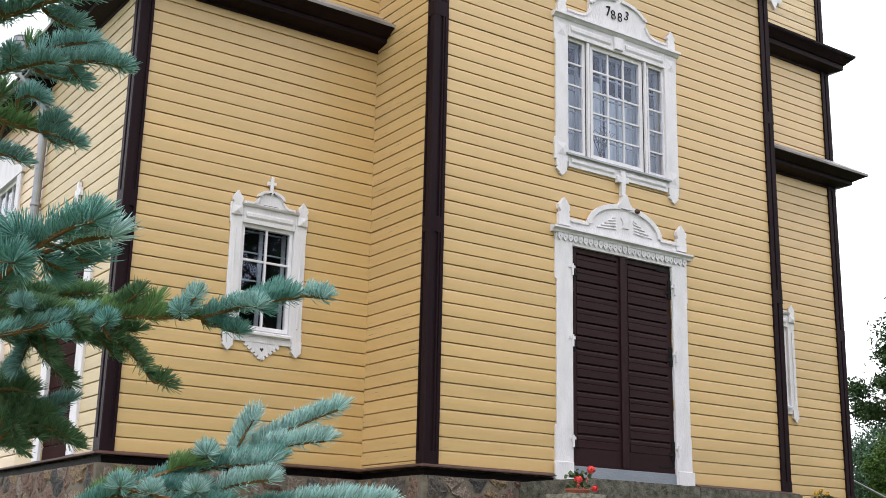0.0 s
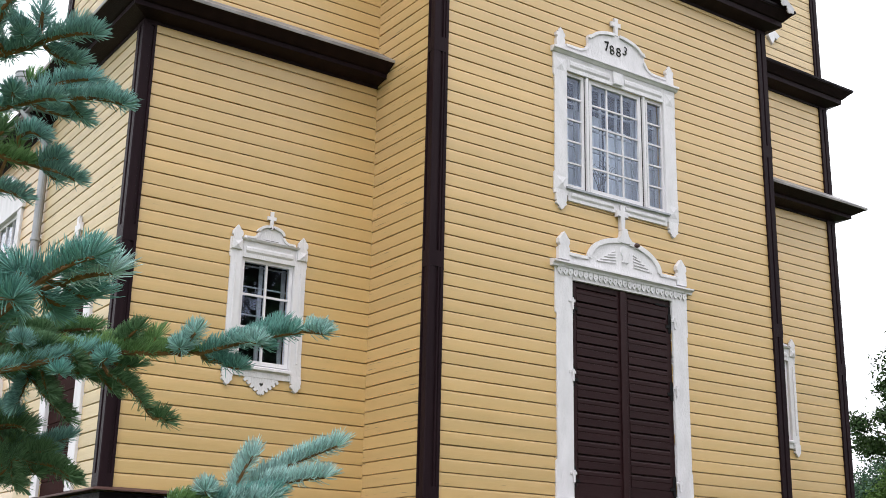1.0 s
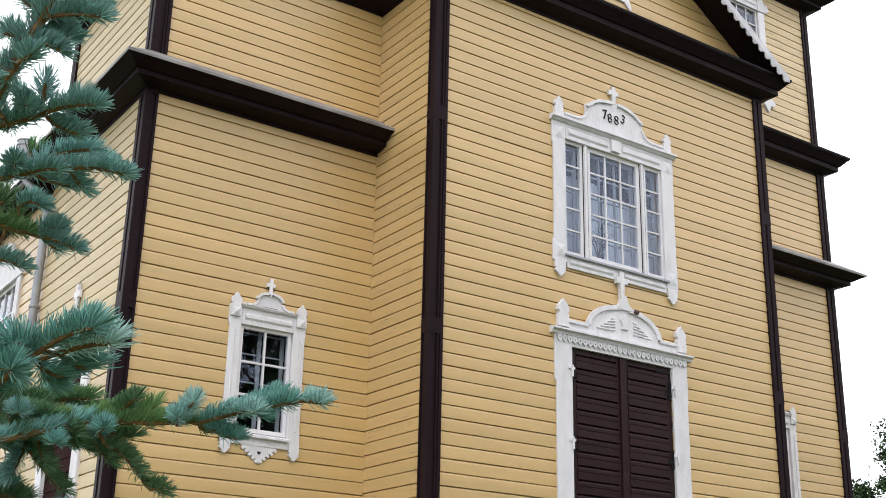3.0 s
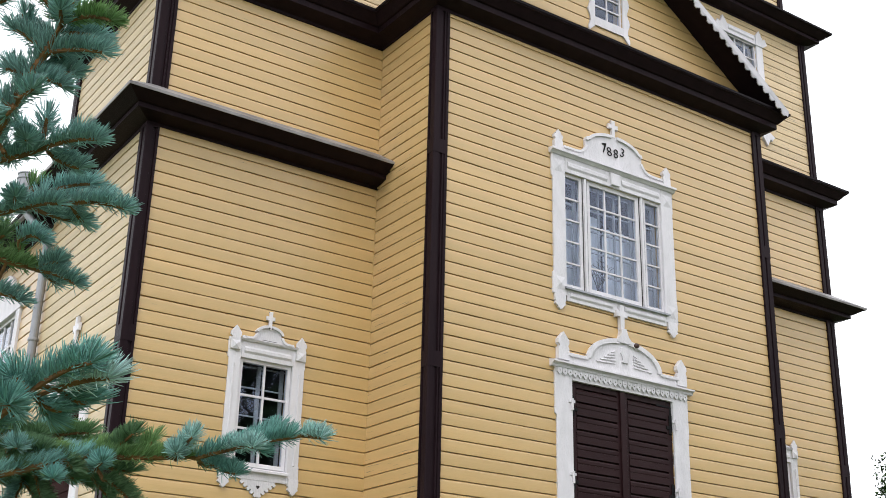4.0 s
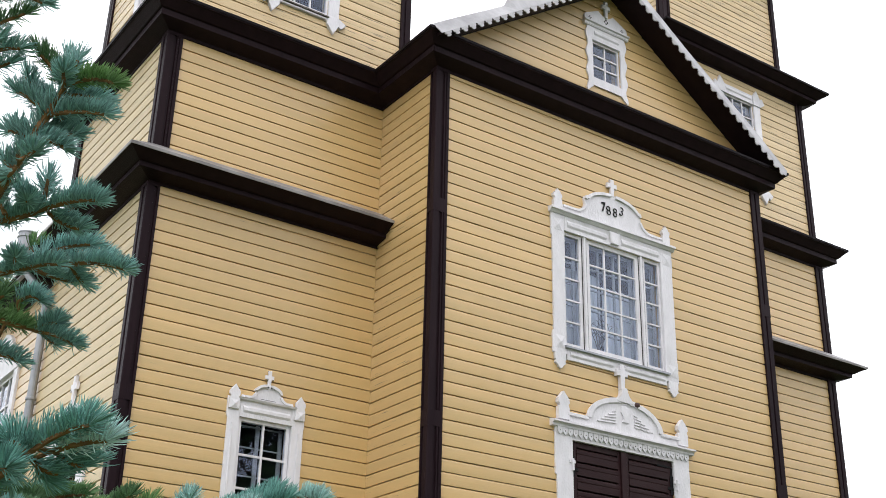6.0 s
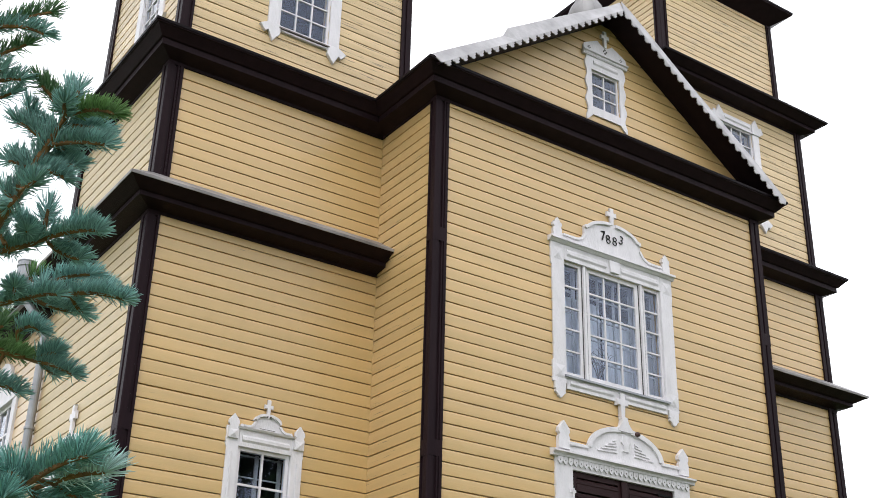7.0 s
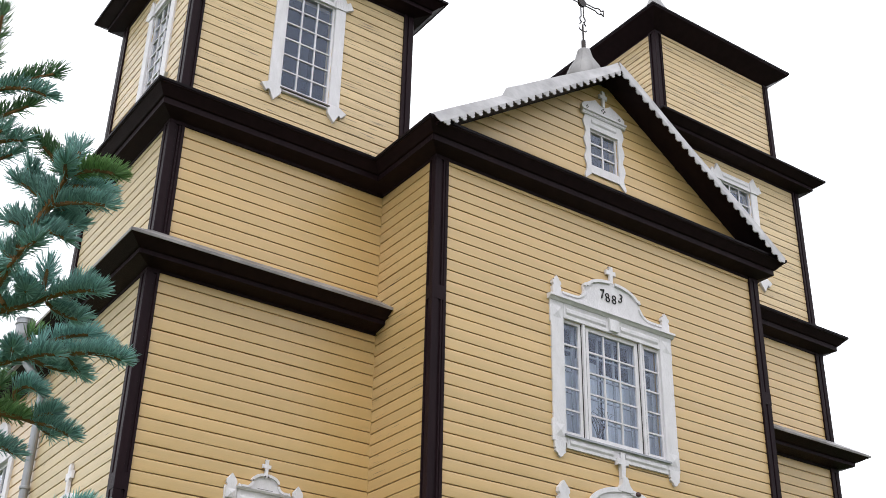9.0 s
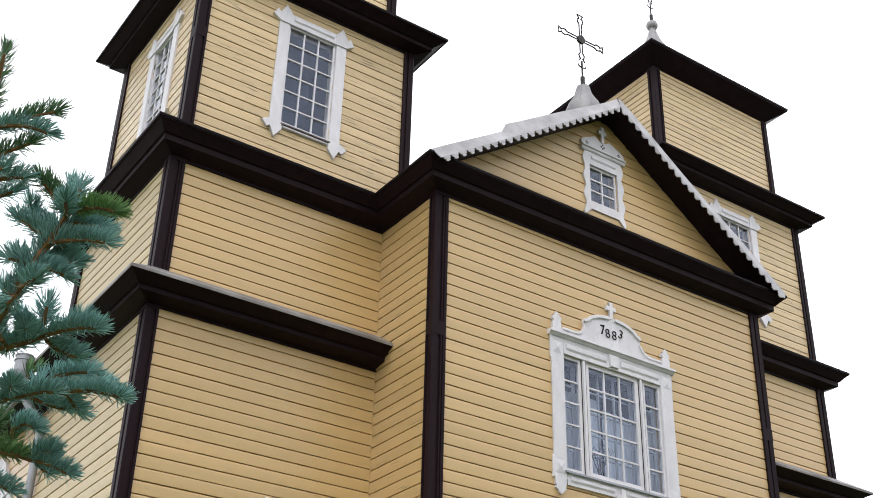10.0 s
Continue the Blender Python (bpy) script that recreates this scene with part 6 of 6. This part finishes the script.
spruce_branch("frost", [
    ((-6.256, -7.865, -0.937), (-6.067, -8.128, -0.834), 0.010, "blue"),
    ((-6.053, -8.139, -0.828), (-5.949, -8.281, -0.804), 0.004, "blue"),
    ((-6.020, -8.190, -0.819), (-5.965, -8.279, -0.815), 0.000),
    ((-5.995, -8.163, -0.800), (-5.971, -8.207, -0.716), 0.006),
    ((-5.953, -8.148, -0.780), (-5.822, -8.317, -0.691), 0.006),
    ((-5.958, -8.219, -0.784), (-5.874, -8.358, -0.766), 0.003),
    ((-6.014, -8.097, -0.807), (-6.073, -8.198, -0.798), 0.000),
    ((-6.084, -8.051, -0.842), (-6.082, -8.083, -0.824), 0.000),
    ((-6.174, -8.041, -0.876), (-6.067, -8.178, -0.875), 0.003, "blue"),
    ((-6.045, -8.193, -0.875), (-5.978, -8.309, -0.852), 0.004),
    ((-6.126, -8.023, -0.879), (-6.175, -8.163, -0.885), 0.000),
    ((-6.047, -8.078, -0.874), (-6.099, -8.217, -0.879), 0.000),
], length=0.040)
spruce_branch("frost", [
    ((-6.272, -7.994, -0.928), (-6.218, -8.094, -0.888), 0.006, "blue"),
    ((-6.207, -8.056, -0.876), (-6.248, -8.178, -0.875), 0.000),
    ((-5.990, -8.216, -0.920), (-5.924, -8.291, -0.906), 0.003, "blue"),
    ((-5.913, -8.300, -0.903), (-5.794, -8.484, -0.897), 0.006),
    ((-5.913, -8.246, -0.912), (-5.874, -8.306, -0.891), 0.000),
    ((-5.844, -8.307, -0.910), (-5.821, -8.368, -0.887), 0.000),
    ((-6.124, -8.113, -0.835), (-6.069, -8.157, -0.818), 0.004, "fresh"),
    ((-6.185, -8.082, -0.920), (-6.038, -8.238, -0.906), 0.004, "blue"),
    ((-6.252, -8.004, -0.902), (-6.203, -8.050, -0.863), 0.000, "fresh"),
], length=0.040)
spruce_branch("blue", [
    ((-6.696, -8.761, -0.619), (-6.675, -8.840, -0.596), -0.002),
    ((-6.660, -8.858, -0.579), (-6.605, -8.952, -0.545), 0.008),
    ((-6.662, -8.858, -0.577), (-6.693, -8.869, -0.564), 0.004),
    ((-6.621, -8.852, -0.566), (-6.569, -8.931, -0.558), 0.004, "frost"),
    ((-6.701, -8.846, -0.599), (-6.694, -8.886, -0.608), 0.000),
    ((-6.642, -8.820, -0.574), (-6.601, -8.827, -0.592), -0.006),
    ((-6.628, -8.805, -0.573), (-6.614, -8.802, -0.597), -0.004),
    ((-6.606, -8.837, -0.566), (-6.571, -8.853, -0.580), -0.005),
    ((-6.661, -8.790, -0.582), (-6.660, -8.782, -0.601), -0.003, "teal"),
    ((-6.601, -8.864, -0.544), (-6.587, -8.881, -0.529), 0.003, "frost"),
    ((-6.697, -8.796, -0.573), (-6.697, -8.836, -0.573), 0.000),
    ((-6.590, -8.854, -0.553), (-6.571, -8.847, -0.567), -0.004),
], length=0.043, twig=0.85, per_metre=3700)
spruce_branch("teal", [
    ((-6.611, -8.214, -0.153), (-6.543, -8.271, -0.184), -0.003, "fresh"),
    ((-6.525, -8.280, -0.190), (-6.468, -8.353, -0.227), 0.005),
    ((-6.525, -8.283, -0.184), (-6.500, -8.328, -0.181), 0.003),
    ((-6.609, -8.226, -0.132), (-6.590, -8.245, -0.119), 0.000, "green"),
    ((-6.560, -8.229, -0.165), (-6.556, -8.242, -0.145), 0.000, "fresh"),
    ((-6.588, -8.214, -0.235), (-6.543, -8.262, -0.255), 0.005),
    ((-6.561, -8.248, -0.127), (-6.531, -8.304, -0.135), 0.012),
    ((-6.576, -8.220, -0.161), (-6.558, -8.228, -0.171), -0.004, "green"),
    ((-6.506, -8.268, -0.188), (-6.485, -8.296, -0.213), -0.004),
    ((-6.600, -8.202, -0.113), (-6.587, -8.219, -0.098), 0.000, "fresh"),
], length=0.035)
spruce_branch("teal", [
    ((-6.649, -8.335, -0.121), (-6.615, -8.386, -0.118), 0.000),
    ((-6.601, -8.397, -0.115), (-6.555, -8.468, -0.116), 0.004),
    ((-6.529, -8.430, -0.097), (-6.451, -8.547, -0.126), 0.008),
    ((-6.548, -8.395, -0.061), (-6.496, -8.460, -0.056), 0.004),
    ((-6.603, -8.342, -0.092), (-6.631, -8.454, -0.117), 0.000),
    ((-6.575, -8.372, -0.097), (-6.505, -8.408, -0.119), -0.004),
    ((-6.515, -8.427, -0.096), (-6.489, -8.429, -0.125), -0.004),
    ((-6.563, -8.371, -0.089), (-6.562, -8.382, -0.068), 0.000),
    ((-6.489, -8.436, -0.085), (-6.466, -8.458, -0.074), 0.003),
    ((-6.583, -8.362, -0.054), (-6.576, -8.370, -0.047), 0.000, "fresh"),
], length=0.034)
spruce_branch("teal", [
    ((-6.699, -8.470, -0.070), (-6.634, -8.558, -0.064), -0.003),
    ((-6.619, -8.572, -0.056), (-6.559, -8.675, -0.063), 0.006),
    ((-6.622, -8.556, -0.031), (-6.625, -8.571, 0.003), 0.002),
    ((-6.629, -8.513, -0.030), (-6.666, -8.612, -0.070), 0.000),
    ((-6.609, -8.553, -0.055), (-6.561, -8.595, -0.090), -0.006),
    ((-6.633, -8.537, -0.054), (-6.667, -8.523, -0.011), 0.004),
    ((-6.595, -8.542, -0.044), (-6.573, -8.549, -0.060), -0.004),
    ((-6.572, -8.565, -0.029), (-6.562, -8.581, -0.012), 0.002),
    ((-6.659, -8.504, -0.058), (-6.664, -8.495, -0.069), -0.004),
    ((-6.679, -8.525, -0.067), (-6.695, -8.525, -0.045), 0.000),
], length=0.034)
spruce_branch("teal", [
    ((-6.715, -8.580, -0.064), (-6.697, -8.678, -0.000), 0.000),
    ((-6.692, -8.690, 0.017), (-6.674, -8.734, 0.080), 0.000),
    ((-6.669, -8.746, 0.097), (-6.690, -8.807, 0.090), 0.000),
    ((-6.670, -8.728, 0.115), (-6.717, -8.740, 0.150), 0.004, "green"),
    ((-6.662, -8.721, 0.117), (-6.654, -8.748, 0.159), 0.000),
    ((-6.666, -8.751, 0.102), (-6.612, -8.842, 0.080), 0.010, "fresh"),
    ((-6.677, -8.718, 0.053), (-6.612, -8.817, 0.030), 0.006),
    ((-6.680, -8.716, 0.053), (-6.735, -8.697, 0.089), 0.004),
    ((-6.656, -8.707, 0.106), (-6.600, -8.752, 0.093), 0.004),
    ((-6.691, -8.690, 0.015), (-6.650, -8.742, -0.015), 0.004),
    ((-6.693, -8.686, 0.011), (-6.731, -8.667, 0.025), 0.004),
    ((-6.675, -8.675, 0.067), (-6.718, -8.669, 0.140), 0.000),
    ((-6.690, -8.649, 0.011), (-6.715, -8.649, 0.044), 0.000),
    ((-6.679, -8.673, 0.044), (-6.628, -8.715, 0.031), -0.003),
    ((-6.706, -8.652, -0.039), (-6.725, -8.647, -0.022), 0.000),
    ((-6.709, -8.702, -0.040), (-6.699, -8.749, -0.039), 0.000),
    ((-6.672, -8.703, 0.068), (-6.647, -8.702, 0.059), -0.003),
    ((-6.648, -8.710, 0.128), (-6.664, -8.712, 0.178), 0.000),
    ((-6.705, -8.657, -0.032), (-6.712, -8.643, -0.049), -0.003),
    ((-6.670, -8.712, 0.083), (-6.692, -8.689, 0.094), 0.003),
], length=0.033, stem=1.8)
spruce_branch("green", [
    ((-6.838, -8.747, 0.256), (-6.839, -8.765, 0.284), 0.000),
    ((-6.840, -8.776, 0.300), (-6.845, -8.802, 0.342), 0.000),
    ((-6.823, -8.714, 0.234), (-6.740, -8.813, 0.255), 0.004),
    ((-6.824, -8.735, 0.226), (-6.744, -8.806, 0.210), 0.012, "teal"),
    ((-6.803, -8.687, 0.196), (-6.757, -8.747, 0.216), 0.002),
    ((-6.790, -8.682, 0.156), (-6.751, -8.734, 0.152), 0.004, "teal"),
    ((-6.777, -8.652, 0.140), (-6.752, -8.678, 0.152), 0.000, "teal"),
    ((-6.798, -8.707, 0.159), (-6.786, -8.721, 0.167), 0.000, "teal"),
], length=0.030, twig=0.7, per_metre=2300)
# the rest of the crown, away from the camera
rnd = random.Random(77)
for i in range(34):
    a = rnd.uniform(1.2, 4.2)
    z = 0.7 + 3.6 * i / 34
    r = (4.9 - z) * rnd.uniform(0.24, 0.3)
    o = SPRUCE_BASE + Vector((0, 0, z))
    tip = o + Vector((math.cos(a) * r, math.sin(a) * r, 0.08))
    shoots = [(o + (tip - o) * 0.2, tip, -0.05)]
    for k in range(7):
        f = 0.35 + 0.085 * k
        b = o + (tip - o) * f
        sd = 1 if k % 2 else -1
        d = Vector((-math.sin(a) * sd + math.cos(a) * 0.8, math.cos(a) * sd + math.sin(a) * 0.8, rnd.uniform(-0.2, 0.25))).normalized()
        shoots.append((b, b + d * r * (0.5 - 0.3 * f), 0.0))
    spruce_branch("green" if i % 2 else "blue", shoots, True, 1500)
